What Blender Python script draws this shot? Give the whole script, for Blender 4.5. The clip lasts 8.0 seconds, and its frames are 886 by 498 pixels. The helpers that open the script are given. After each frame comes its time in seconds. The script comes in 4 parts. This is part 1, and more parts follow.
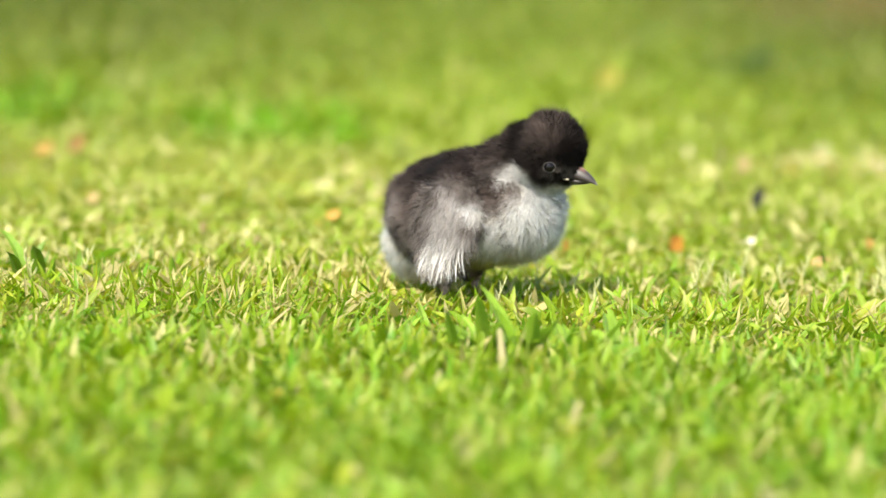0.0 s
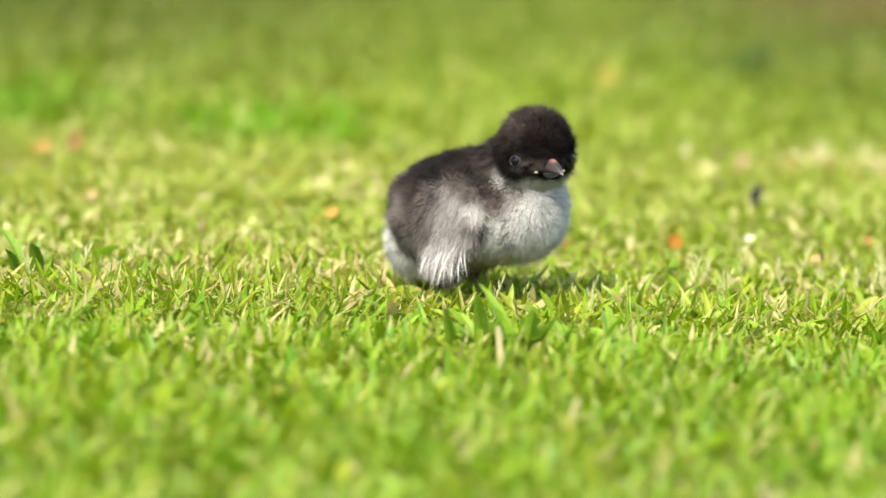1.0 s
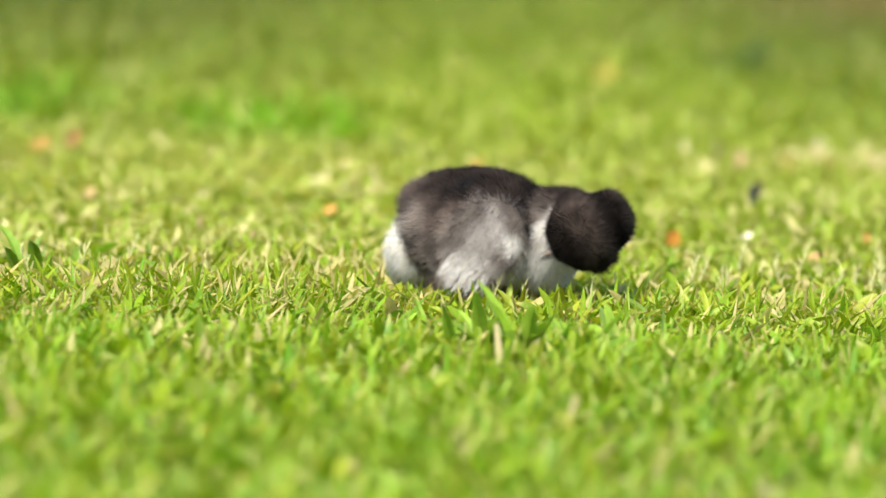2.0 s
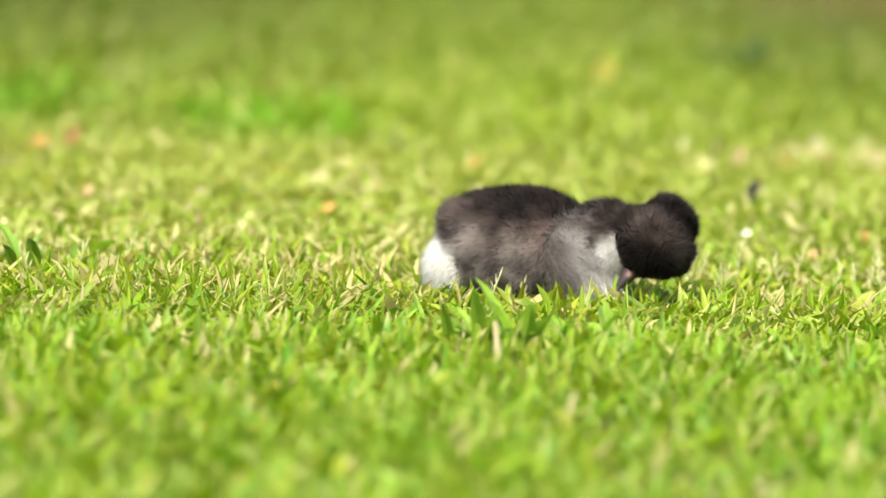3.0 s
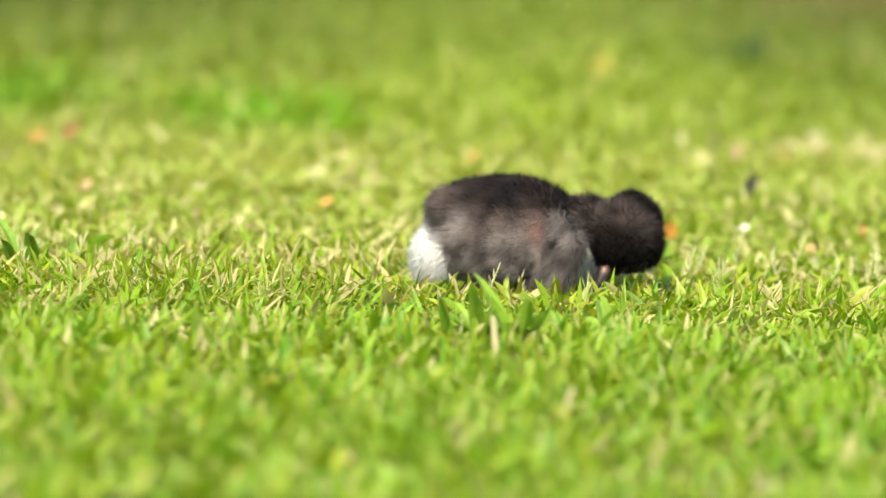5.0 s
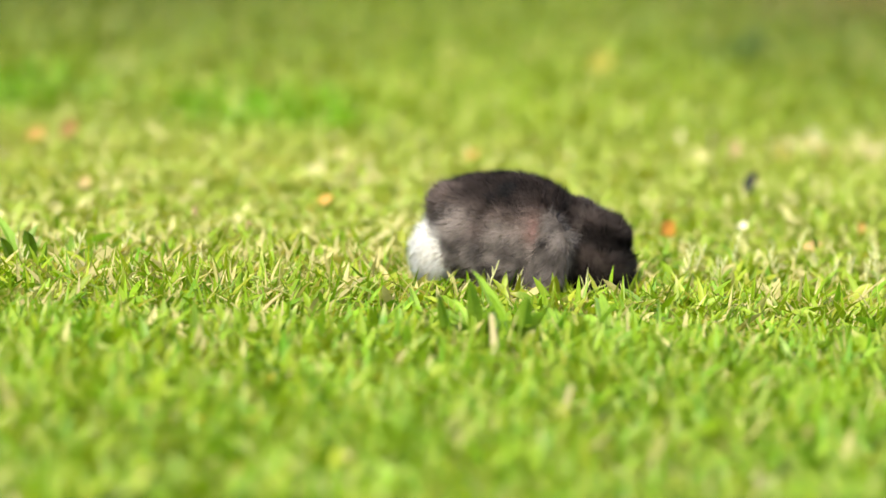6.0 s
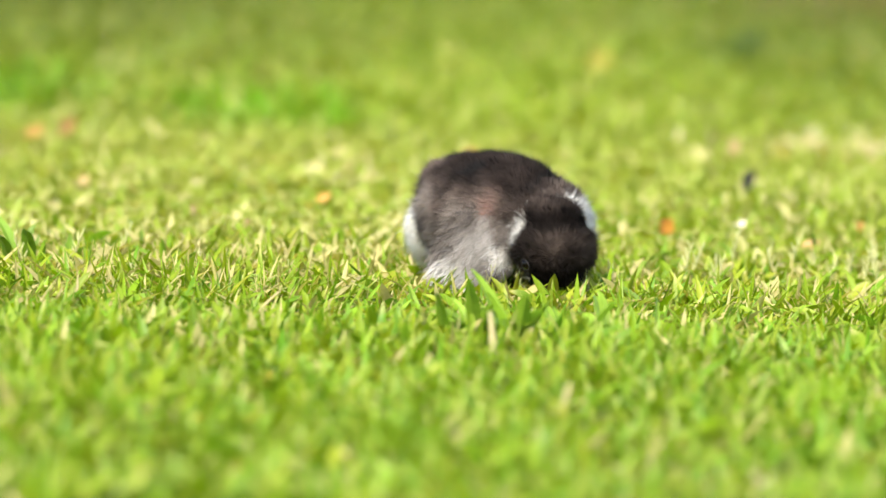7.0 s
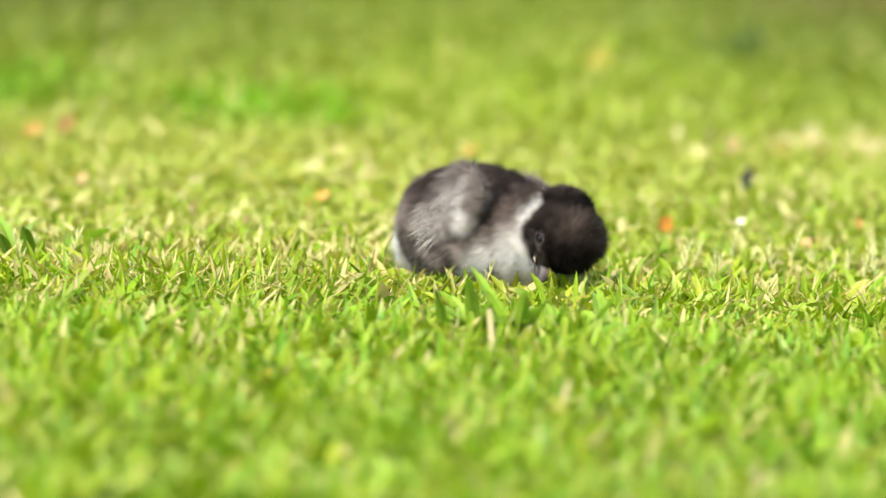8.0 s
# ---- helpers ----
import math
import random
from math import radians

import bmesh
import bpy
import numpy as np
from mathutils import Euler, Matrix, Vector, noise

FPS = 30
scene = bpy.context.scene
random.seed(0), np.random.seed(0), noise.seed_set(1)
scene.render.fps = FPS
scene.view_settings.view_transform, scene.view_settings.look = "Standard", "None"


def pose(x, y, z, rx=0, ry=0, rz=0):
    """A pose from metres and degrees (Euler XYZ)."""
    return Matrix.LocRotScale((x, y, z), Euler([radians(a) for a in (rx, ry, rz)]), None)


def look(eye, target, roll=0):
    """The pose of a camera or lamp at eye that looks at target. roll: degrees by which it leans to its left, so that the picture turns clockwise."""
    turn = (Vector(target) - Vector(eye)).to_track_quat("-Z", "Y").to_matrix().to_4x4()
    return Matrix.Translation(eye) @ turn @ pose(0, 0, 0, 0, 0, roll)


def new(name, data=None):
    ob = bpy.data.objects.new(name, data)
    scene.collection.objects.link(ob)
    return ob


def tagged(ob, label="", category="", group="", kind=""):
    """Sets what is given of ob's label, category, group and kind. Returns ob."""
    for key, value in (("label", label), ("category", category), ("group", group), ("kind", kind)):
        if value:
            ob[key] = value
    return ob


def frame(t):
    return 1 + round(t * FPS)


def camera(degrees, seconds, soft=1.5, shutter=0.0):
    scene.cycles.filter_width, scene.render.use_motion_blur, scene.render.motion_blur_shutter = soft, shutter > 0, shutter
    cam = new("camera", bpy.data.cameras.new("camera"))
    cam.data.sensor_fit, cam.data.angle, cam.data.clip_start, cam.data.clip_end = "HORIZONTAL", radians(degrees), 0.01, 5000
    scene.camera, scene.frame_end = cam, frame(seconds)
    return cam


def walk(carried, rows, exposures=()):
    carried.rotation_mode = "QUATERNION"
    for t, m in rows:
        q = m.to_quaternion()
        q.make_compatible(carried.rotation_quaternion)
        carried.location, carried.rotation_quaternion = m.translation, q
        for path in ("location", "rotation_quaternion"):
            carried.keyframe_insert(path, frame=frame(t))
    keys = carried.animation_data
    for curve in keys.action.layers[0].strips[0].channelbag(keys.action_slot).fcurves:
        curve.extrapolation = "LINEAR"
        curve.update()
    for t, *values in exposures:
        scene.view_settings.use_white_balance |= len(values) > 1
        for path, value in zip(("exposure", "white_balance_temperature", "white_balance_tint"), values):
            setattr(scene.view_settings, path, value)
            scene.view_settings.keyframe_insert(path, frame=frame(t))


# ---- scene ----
# ---- camera ----
EYE = Vector((0.0, -2.75, 0.343))
AIM = Vector((0.0, 0.0, 0.0344))
PX = 1 / 3600.0


def aim(right, down):
    return look(EYE, AIM + Vector((right * PX, 0, -down * PX)))


cam = camera(9.0, 8.0, soft=1.5, shutter=0.5)
cam.data.dof.use_dof = True
cam.data.dof.focus_distance = 2.695
cam.data.dof.aperture_fstop = 6.9
walk(cam, [(0, aim(0, 0)), (0.5, aim(1.4, 1.5)), (1.0, aim(3, 4.5)), (1.5, aim(4.4, 7.3)), (3.0, aim(8, 14)), (3.5, aim(9.4, 17)), (4.0, aim(10.6, 18.6)), (4.5, aim(11.2, 21.3)), (6.0, aim(14.2, 27.2)), (6.5, aim(15.8, 29)), (7.0, aim(16.8, 30.8)), (7.5, aim(17.2, 32.3)), (8.0, aim(18.6, 35))],
     exposures=[(0, 1.51), (0.5, 1.39), (1.0, 1.43), (1.5, 1.32), (3.0, 1.48), (3.5, 1.46), (4.5, 1.43), (6.5, 1.48), (8.0, 1.55)])

# ---- light ----
SUN = Vector((-0.22, -0.67, 0.71)).normalized()
world = bpy.data.worlds.new("sky")
scene.world = world
world.use_nodes = True
wn = world.node_tree.nodes
sky = wn.new("ShaderNodeTexSky")
sky.sky_type, sky.sun_disc = "NISHITA", False
sky.sun_elevation, sky.sun_rotation = math.asin(SUN.z), math.atan2(SUN.x, SUN.y)
wn["Background"].inputs[1].default_value = 0.15
world.node_tree.links.new(sky.outputs[0], wn["Background"].inputs[0])
sun = new("sun", bpy.data.lights.new("sun", "SUN"))
sun.data.energy, sun.data.angle, sun.data.color = 3.7, radians(0.8), (1.0, 0.93, 0.80)
sun.matrix_basis = look(SUN * 20, (0, 0, 0))


# ---- materials ----
def nodes_of(name):
    m = bpy.data.materials.new(name)
    m.use_nodes = True
    nt = m.node_tree
    return m, nt, nt.nodes["Principled BSDF"], nt.nodes["Material Output"]


def tinted(name, rough, through_light, spec=0.3, sheen=0.0, warm=(1, 1, 1)):
    """A surface that takes its own colour from the attribute 'tint' and lets some light through."""
    m, nt, bsdf, out = nodes_of(name)
    col = nt.nodes.new("ShaderNodeAttribute")
    col.attribute_name = "tint"
    tex = nt.nodes.new("ShaderNodeTexNoise")
    tex.inputs["Scale"].default_value = 420
    ramp = nt.nodes.new("ShaderNodeMapRange")
    ramp.inputs[3].default_value, ramp.inputs[4].default_value = 0.78, 1.22
    mul = nt.nodes.new("ShaderNodeMix")
    mul.data_type, mul.blend_type = "RGBA", "MULTIPLY"
    mul.inputs[0].default_value = 1.0
    geo = nt.nodes.new("ShaderNodeTexCoord")
    nt.links.new(geo.outputs["Object"], tex.inputs["Vector"])
    nt.links.new(tex.outputs["Fac"], ramp.inputs[0])
    nt.links.new(col.outputs["Color"], mul.inputs[6])
    nt.links.new(ramp.outputs[0], mul.inputs[7])
    nt.links.new(mul.outputs[2], bsdf.inputs["Base Color"])
    bsdf.inputs["Roughness"].default_value = rough
    bsdf.inputs["Specular IOR Level"].default_value = spec
    bsdf.inputs["Sheen Weight"].default_value = sheen
    if through_light > 0:
        tr = nt.nodes.new("ShaderNodeBsdfTranslucent")
        wm = nt.nodes.new("ShaderNodeMix")
        wm.data_type, wm.blend_type = "RGBA", "MULTIPLY"
        wm.inputs[0].default_value = 1.0
        wm.inputs[7].default_value = (*warm, 1)
        mix = nt.nodes.new("ShaderNodeMixShader")
        mix.inputs[0].default_value = through_light
        nt.links.new(mul.outputs[2], wm.inputs[6])
        nt.links.new(wm.outputs[2], tr.inputs["Color"])
        nt.links.new(bsdf.outputs[0], mix.inputs[1])
        nt.links.new(tr.outputs[0], mix.inputs[2])
        nt.links.new(mix.outputs[0], out.inputs["Surface"])
    return m


def plain(name, color, rough, spec=0.4, bump=0.0, scale=300, spread=0.25, coat=0.0):
    m, nt, bsdf, out = nodes_of(name)
    tex = nt.nodes.new("ShaderNodeTexNoise")
    tex.inputs["Scale"].default_value, tex.inputs["Detail"].default_value = scale, 5
    geo = nt.nodes.new("ShaderNodeTexCoord")
    nt.links.new(geo.outputs["Object"], tex.inputs["Vector"])
    ramp = nt.nodes.new("ShaderNodeValToRGB")
    ramp.color_ramp.elements[0].color = (*[c * (1 - spread) for c in color], 1)
    ramp.color_ramp.elements[1].color = (*[min(1, c * (1 + spread)) for c in color], 1)
    ramp.color_ramp.elements[0].position, ramp.color_ramp.elements[1].position = 0.3, 0.7
    nt.links.new(tex.outputs["Fac"], ramp.inputs[0])
    nt.links.new(ramp.outputs[0], bsdf.inputs["Base Color"])
    bsdf.inputs["Roughness"].default_value = rough
    bsdf.inputs["Specular IOR Level"].default_value = spec
    bsdf.inputs["Coat Weight"].default_value = coat
    if bump:
        b = nt.nodes.new("ShaderNodeBump")
        b.inputs["Strength"].default_value, b.inputs["Distance"].default_value = bump, 0.001
        nt.links.new(tex.outputs["Fac"], b.inputs["Height"])
        nt.links.new(b.outputs[0], bsdf.inputs["Normal"])
    return m


def soil_material():
    """Thatch and soil near by, turf green further off."""
    m, nt, bsdf, out = nodes_of("turf_soil")
    geo = nt.nodes.new("ShaderNodeTexCoord")
    fine = nt.nodes.new("ShaderNodeTexNoise")
    fine.inputs["Scale"].default_value, fine.inputs["Detail"].default_value = 160, 6
    broad = nt.nodes.new("ShaderNodeTexNoise")
    broad.inputs["Scale"].default_value, broad.inputs["Detail"].default_value = 3.0, 4
    a = nt.nodes.new("ShaderNodeValToRGB")
    a.color_ramp.elements[0].color, a.color_ramp.elements[1].color = (0.13, 0.115, 0.030, 1), (0.34, 0.29, 0.10, 1)
    a.color_ramp.elements[0].position, a.color_ramp.elements[1].position = 0.3, 0.7
    b = nt.nodes.new("ShaderNodeValToRGB")
    b.color_ramp.elements[0].color, b.color_ramp.elements[1].color = (0.100, 0.120, 0.018, 1), (0.170, 0.180, 0.036, 1)
    mix = nt.nodes.new("ShaderNodeMix")
    mix.data_type = "RGBA"
    mix.inputs[0].default_value = 0.5
    for tex in (fine, broad):
        nt.links.new(geo.outputs["Object"], tex.inputs["Vector"])
    nt.links.new(fine.outputs["Fac"], a.inputs[0])
    nt.links.new(broad.outputs["Fac"], b.inputs[0])
    nt.links.new(a.outputs[0], mix.inputs[6])
    nt.links.new(b.outputs[0], mix.inputs[7])
    # beyond the built grass the turf itself
    green = nt.nodes.new("ShaderNodeValToRGB")
    green.color_ramp.elements[0].color, green.color_ramp.elements[1].color = (0.105, 0.165, 0.012, 1), (0.190, 0.250, 0.030, 1)
    away = nt.nodes.new("ShaderNodeVectorMath")
    away.operation = "LENGTH"
    ring = nt.nodes.new("ShaderNodeMapRange")
    ring.inputs[1].default_value, ring.inputs[2].default_value = 1.0, 3.2
    turf = nt.nodes.new("ShaderNodeMix")
    turf.data_type = "RGBA"
    nt.links.new(geo.outputs["Object"], away.inputs[0])
    nt.links.new(away.outputs["Value"], ring.inputs[0])
    nt.links.new(fine.outputs["Fac"], green.inputs[0])
    nt.links.new(ring.outputs[0], turf.inputs[0])
    nt.links.new(mix.outputs[2], turf.inputs[6])
    nt.links.new(green.outputs[0], turf.inputs[7])
    nt.links.new(turf.outputs[2], bsdf.inputs["Base Color"])
    bsdf.inputs["Roughness"].default_value = 0.95
    bump = nt.nodes.new("ShaderNodeBump")
    bump.inputs["Strength"].default_value, bump.inputs["Distance"].default_value = 0.8, 0.004
    nt.links.new(fine.outputs["Fac"], bump.inputs["Height"])
    nt.links.new(bump.outputs[0], bsdf.inputs["Normal"])
    return m


GRASS = tinted("grass_blade", 0.50, 0.46, 0.38, warm=(1.15, 1.12, 0.25))
DOWN = tinted("chick_down", 0.9, 0.38, 0.06, 0.0)
SOIL = soil_material()
HORN = tinted("beak_horn", 0.45, 0.0, 0.3)
EYE_BLACK = plain("eye_black", (0.004, 0.003, 0.003), 0.12, 0.16)
EYELID = plain("eyelid_skin", (0.05, 0.045, 0.042), 0.6, 0.2, 0.3, 900)
SHANK = plain("shank_skin", (0.26, 0.17, 0.13), 0.55, 0.35, 0.6, 700)
RUST_LEAF = tinted("dry_leaf", 0.6, 0.3, 0.3, warm=(1.2, 0.9, 0.5))


# ---- mesh helpers ----
def smooth(a, b, v):
    t = np.clip((v - a) / (b - a), 0, 1)
    return t * t * (3 - 2 * t)


def unit(v):
    return v / np.maximum(np.linalg.norm(v, axis=-1, keepdims=True), 1e-9)


def mesh_of(name, verts, polys, tints=None, material=None, shade=True, normals=None):
    """A mesh from arrays; polys is a list of index arrays, one array for each number of corners."""
    me = bpy.data.meshes.new(name)
    verts = np.asarray(verts, dtype=np.float32)
    polys = [np.asarray(p, dtype=np.int32) for p in polys if len(p)]
    me.vertices.add(len(verts))
    me.vertices.foreach_set("co", verts.ravel())
    corners = np.concatenate([p.ravel() for p in polys])
    counts = np.concatenate([np.full(len(p), p.shape[1]) for p in polys])
    me.loops.add(len(corners))
    me.loops.foreach_set("vertex_index", corners)
    me.polygons.add(len(counts))
    me.polygons.foreach_set("loop_start", np.concatenate([[0], np.cumsum(counts)[:-1]]).astype(np.int32))
    me.polygons.foreach_set("use_smooth", np.full(len(counts), shade))
    if tints is not None:
        col = me.color_attributes.new("tint", "FLOAT_COLOR", "POINT")
        col.data.foreach_set("color", np.hstack([tints, np.ones((len(tints), 1))]).astype(np.float32).ravel())
    me.update(calc_edges=True)
    me.validate()
    if normals is not None:
        me.normals_split_custom_set_from_vertices(normals.astype(np.float32))
    if material:
        me.materials.append(material)
    return me


def piece(name, me, parent=None, label="", m=None):
    ob = new(name, me)
    if parent:
        ob.parent = parent
    if m is not None:
        ob.matrix_basis = m
    return tagged(ob, label) if label else ob


def ball_grid(rows, cols):
    """Unit directions of a round body and its faces."""
    th = np.linspace(0, np.pi, rows)[:, None]
    ph = np.linspace(0, 2 * np.pi, cols, endpoint=False)[None]
    d = np.stack([np.cos(th) * np.ones_like(ph), np.sin(th) * np.cos(ph), np.sin(th) * np.sin(ph)], -1).reshape(-1, 3)
    i, j = np.meshgrid(np.arange(rows - 1), np.arange(cols), indexing="ij")
    k = (j + 1) % cols
    q = np.stack([i * cols + j, (i + 1) * cols + j, (i + 1) * cols + k, i * cols + k], -1).reshape(-1, 4)
    return d, q


def wave(p, scale, seed=0.0):
    """Smooth noise at many places, about -1 to 1."""
    return np.array([noise.noise(Vector((x * scale + seed, y * scale - seed, z * scale + 2 * seed))) for x, y, z in p])


def downy(name, shape, count, length, flow, lift, tint, rng, width=0.00022, parent=None, label="", skip=None):
    """A rounded body with a coat of fine down. shape(dirs) gives places, length(dirs, places), flow(dirs, places) and tint(dirs, places) arrays."""
    d, quads = ball_grid(40, 56)
    core = shape(d) * 0.955
    core_tint = tint(d, core)
    n = unit(rng.normal(size=(count, 3)))
    if skip is not None:
        n = n[~skip(n)]
    p = shape(n)
    e = 0.02
    t1 = unit(np.cross(n, unit(rng.normal(size=n.shape))))
    t2 = np.cross(n, t1)
    nor = unit(np.cross(shape(unit(n + e * t1)) - p, shape(unit(n + e * t2)) - p))
    nor *= np.sign(np.sum(nor * n, -1, keepdims=True))
    tuft = np.stack([wave(p, 260, s) for s in (1.3, 4.1, 7.7)], -1)
    f = flow(n, p)
    f = f - nor * np.sum(f * nor, -1, keepdims=True)
    way = unit(nor * lift + f * 0.8 + tuft * 0.45 + rng.normal(size=n.shape) * 0.36)
    ln = (length(n, p) * np.where(rng.uniform(size=len(n)) < 0.08, 1.45, rng.uniform(0.6, 1.2, len(n))) * (1 + 0.22 * tuft[:, 0]))[:, None]
    face = unit(nor + rng.normal(size=n.shape) * 0.35)
    w = unit(np.cross(way, face)) * width * rng.uniform(0.6, 1.3, (len(n), 1))
    lump = wave(p, 150, 5.5) + 0.6 * wave(p, 330, 2.5)
    p0 = p + nor * (0.0011 * lump[:, None] - 0.0010)
    mid = p0 + way * ln * 0.55
    way2 = unit(way + f * 0.5 + rng.normal(size=n.shape) * 0.38 + np.array([0, 0, -0.10]))
    tip = mid + way2 * ln * 0.45
    v = np.stack([p0 - w, p0 + w, mid + w * 0.8, mid - w * 0.8, tip], 1).reshape(-1, 3)
    base = np.arange(len(n))[:, None] * 5 + len(core)
    q = np.vstack([quads, base + np.array([[0, 1, 2, 3]])])
    tr = base + np.array([[3, 2, 4]])
    c = tint(n, p) * rng.uniform(0.76, 1.24, (len(n), 1))
    # down is paler towards its tip
    c = np.repeat(c, 5, 0) * np.tile(np.array([0.8, 0.8, 1.0, 1.0, 1.35]), len(n))[:, None]
    # tips lifted further: light shining through the coat's rim, put into colour
    c[4::5] += np.array([0.022, 0.019, 0.017])
    c = np.clip(c, 0, 0.85)
    soft = np.repeat(unit(nor + 0.4 * face + 0.25 * way + 0.45 * tuft), 5, 0)
    me = mesh_of(name, np.vstack([core, v]), [q, tr], np.vstack([core_tint, c]), DOWN, normals=np.vstack([unit(d), soft]))
    return piece(name, me, parent, label)


def tube(points, radii, sides=8):
    """A round tube along points: vertices and quads with closed ends."""
    pts = np.asarray(points, float)
    tang = unit(np.gradient(pts, axis=0))
    ref = np.array([0.13, 0.98, 0.21])
    verts = []
    for p, t, r in zip(pts, tang, radii):
        a = np.cross(t, ref)
        a /= np.linalg.norm(a)
        b = np.cross(t, a)
        ang = np.linspace(0, 2 * np.pi, sides, endpoint=False)
        verts.append(p + r * (np.cos(ang)[:, None] * a + np.sin(ang)[:, None] * b))
    v = np.vstack(verts)
    i, j = np.meshgrid(np.arange(len(pts) - 1), np.arange(sides), indexing="ij")
    k = (j + 1) % sides
    q = np.stack([i * sides + j, i * sides + k, (i + 1) * sides + k, (i + 1) * sides + j], -1).reshape(-1, 4)
    ends = np.array([np.arange(sides)[::-1], np.arange(sides) + (len(pts) - 1) * sides])
    return v, q, ends


# ---- ground ----
def fall(x):
    """The lawn falls gently to the east."""
    return -0.04 * np.clip(x, -1.2, 1.2)


def ground():
    n = 120
    s = np.linspace(-1, 1, n)
    ax = np.sign(s) * (np.abs(s) * 3 + np.abs(s) ** 9 * 1500)
    x, y = np.meshgrid(ax, ax)
    near = np.exp(-(x ** 2 + y ** 2) / 40)
    z = fall(x) - 0.004 + near * 0.003 * (np.sin(x * 9.1 + 1) * np.cos(y * 7.3) + np.sin(x * 17 - y * 13))
    v = np.stack([x, y, z], -1).reshape(-1, 3)
    i, j = np.meshgrid(np.arange(n - 1), np.arange(n - 1), indexing="ij")
    q = np.stack([i * n + j, i * n + j + 1, (i + 1) * n + j + 1, (i + 1) * n + j], -1).reshape(-1, 4)
    ob = piece("ground", mesh_of("ground", v, [q], material=SOIL))
    tagged(ob, "lawn soil with thatch under short green grass", "ground", kind="structure")


ground()

# colour of leaves: fresh, yellow green, deep green, straw
FRESH = np.array([0.200, 0.290, 0.008])
LIME = np.array([0.265, 0.325, 0.018])
DEEP = np.array([0.126, 0.237, 0.006])
STRAW = np.array([0.52, 0.45, 0.18])


def blades(name, count, x0, x1, y0, y1, rng, steps, wide, tall, label, even=0.0, hole=None):
    """One stretch of lawn: shoots that each carry a few leaves."""
    shoots = count // 4
    y = rng.uniform(y0, y1, shoots)
    half = x0 + (x1 - x0) * (y - y0) / (y1 - y0)
    x = rng.uniform(-1, 1, shoots) * half
    xyz = np.stack([x, y, 0 * x], -1)
    clump = wave(xyz, 22, 3.0)
    patch = wave(xyz, 5.5, 9.0)
    coarse = wave(xyz * np.array([1, 0.6, 1]), 9.0, 5.0)
    # the drier belt behind the middle, deep green clumps further back
    belt = smooth(0.02, 0.25, y) * (1 - smooth(0.62, 1.0, y)) * (0.65 + 0.35 * smooth(0.15, -0.1, x))
    dark = np.zeros(shoots)
    for cx, cy, rx, ry in ((-0.134, 0.88, 0.042, 0.13), (-0.275, 0.95, 0.045, 0.14), (-0.07, 0.86, 0.03, 0.08)):
        dark += np.exp(-((x - cx) / rx) ** 2 - ((y - cy) / ry) ** 2)
    keep = rng.uniform(size=shoots) < 0.72 + 0.5 * clump * (1 - 0.6 * belt) * (1 - 0.7 * smooth(0.4, 1.0, y)) + 0.12 * belt + 0.3 * np.clip(dark, 0, 1)
    if hole is not None:
        keep &= ~((y > hole[2]) & (y < hole[3]) & (np.abs(x) < hole[0] + (hole[1] - hole[0]) * (y - hole[2]) / (hole[3] - hole[2])))
    sel = np.repeat(np.nonzero(keep)[0], 4)
    n = len(sel)
    base = xyz[sel] + rng.normal(size=(n, 3)) * np.array([0.0022, 0.0022, 0])
    base[:, 2] = fall(base[:, 0]) - 0.004
    az = rng.uniform(0, 2 * np.pi, n)
    out = np.stack([np.cos(az), np.sin(az), 0 * az], -1)
    big = 1 + 0.30 * np.exp(-((y[sel] + 0.07) / 0.05) ** 2) + 0.35 * patch[sel] + 0.35 * np.clip(dark[sel], 0, 1) - 0.22 * belt[sel] + 0.5 * np.exp(-((x[sel] - 0.24) / 0.07) ** 2 - ((y[sel] - 0.42) / 0.16) ** 2)
    ln = tall * rng.uniform(0.55, 1.35, n) * np.clip(big, 0.6, 1.6)
    flat = rng.uniform(size=n) < 0.50 - 0.22 * smooth(-0.10, -0.25, y[sel])
    rise = np.radians(np.where(flat, rng.uniform(4, 50, n), rng.uniform(34, 82, n)))
    droop = rng.uniform(-0.2, 1.3, n)
    ln = ln * np.where(flat, 0.9, 1.0)
    base[:, 2] += np.where(flat, rng.uniform(0.0, 0.010, n), 0)
    slim = rng.uniform(size=n) < 0.28
    w = wide * np.where(flat, 1.2, 0.85) * rng.uniform(0.55, 1.3, n) * (1 + 0.3 * coarse[sel]) * np.where(slim, 0.38, 1.0)
    s = np.linspace(0, 1, steps + 1)
    el = rise[:, None] - droop[:, None] * s[None] ** 1.5
    seg = ln[:, None] / steps
    dx = np.concatenate([np.zeros((n, 1)), np.cumsum(np.cos(el[:, 1:]) * seg, 1)], 1)
    dz = np.concatenate([np.zeros((n, 1)), np.cumsum(np.sin(el[:, 1:]) * seg, 1)], 1)
    spine = base[:, None] + out[:, None] * dx[..., None]
    spine[..., 2] += np.maximum(dz, 0.001)
    twist = rng.normal(size=n) * 0.5
    side0 = np.stack([-np.sin(az), np.cos(az), 0 * az], -1)
    side = side0 * np.cos(twist)[:, None] + np.array([0, 0, 1.0]) * np.sin(twist)[:, None]
    prof = np.clip(np.minimum(0.42 + 1.3 * s, np.sqrt(np.clip(1 - s, 0, 1)) * 1.5), 0.03, 1)
    hw = w[:, None] * prof[None] * 0.5
    up = np.stack([-np.cos(az)[:, None] * np.sin(el), -np.sin(az)[:, None] * np.sin(el), np.cos(el)], -1)
    a = spine - side[:, None] * hw[..., None] + up * hw[..., None] * 0.45
    b = spine + side[:, None] * hw[..., None] + up * hw[..., None] * 0.45
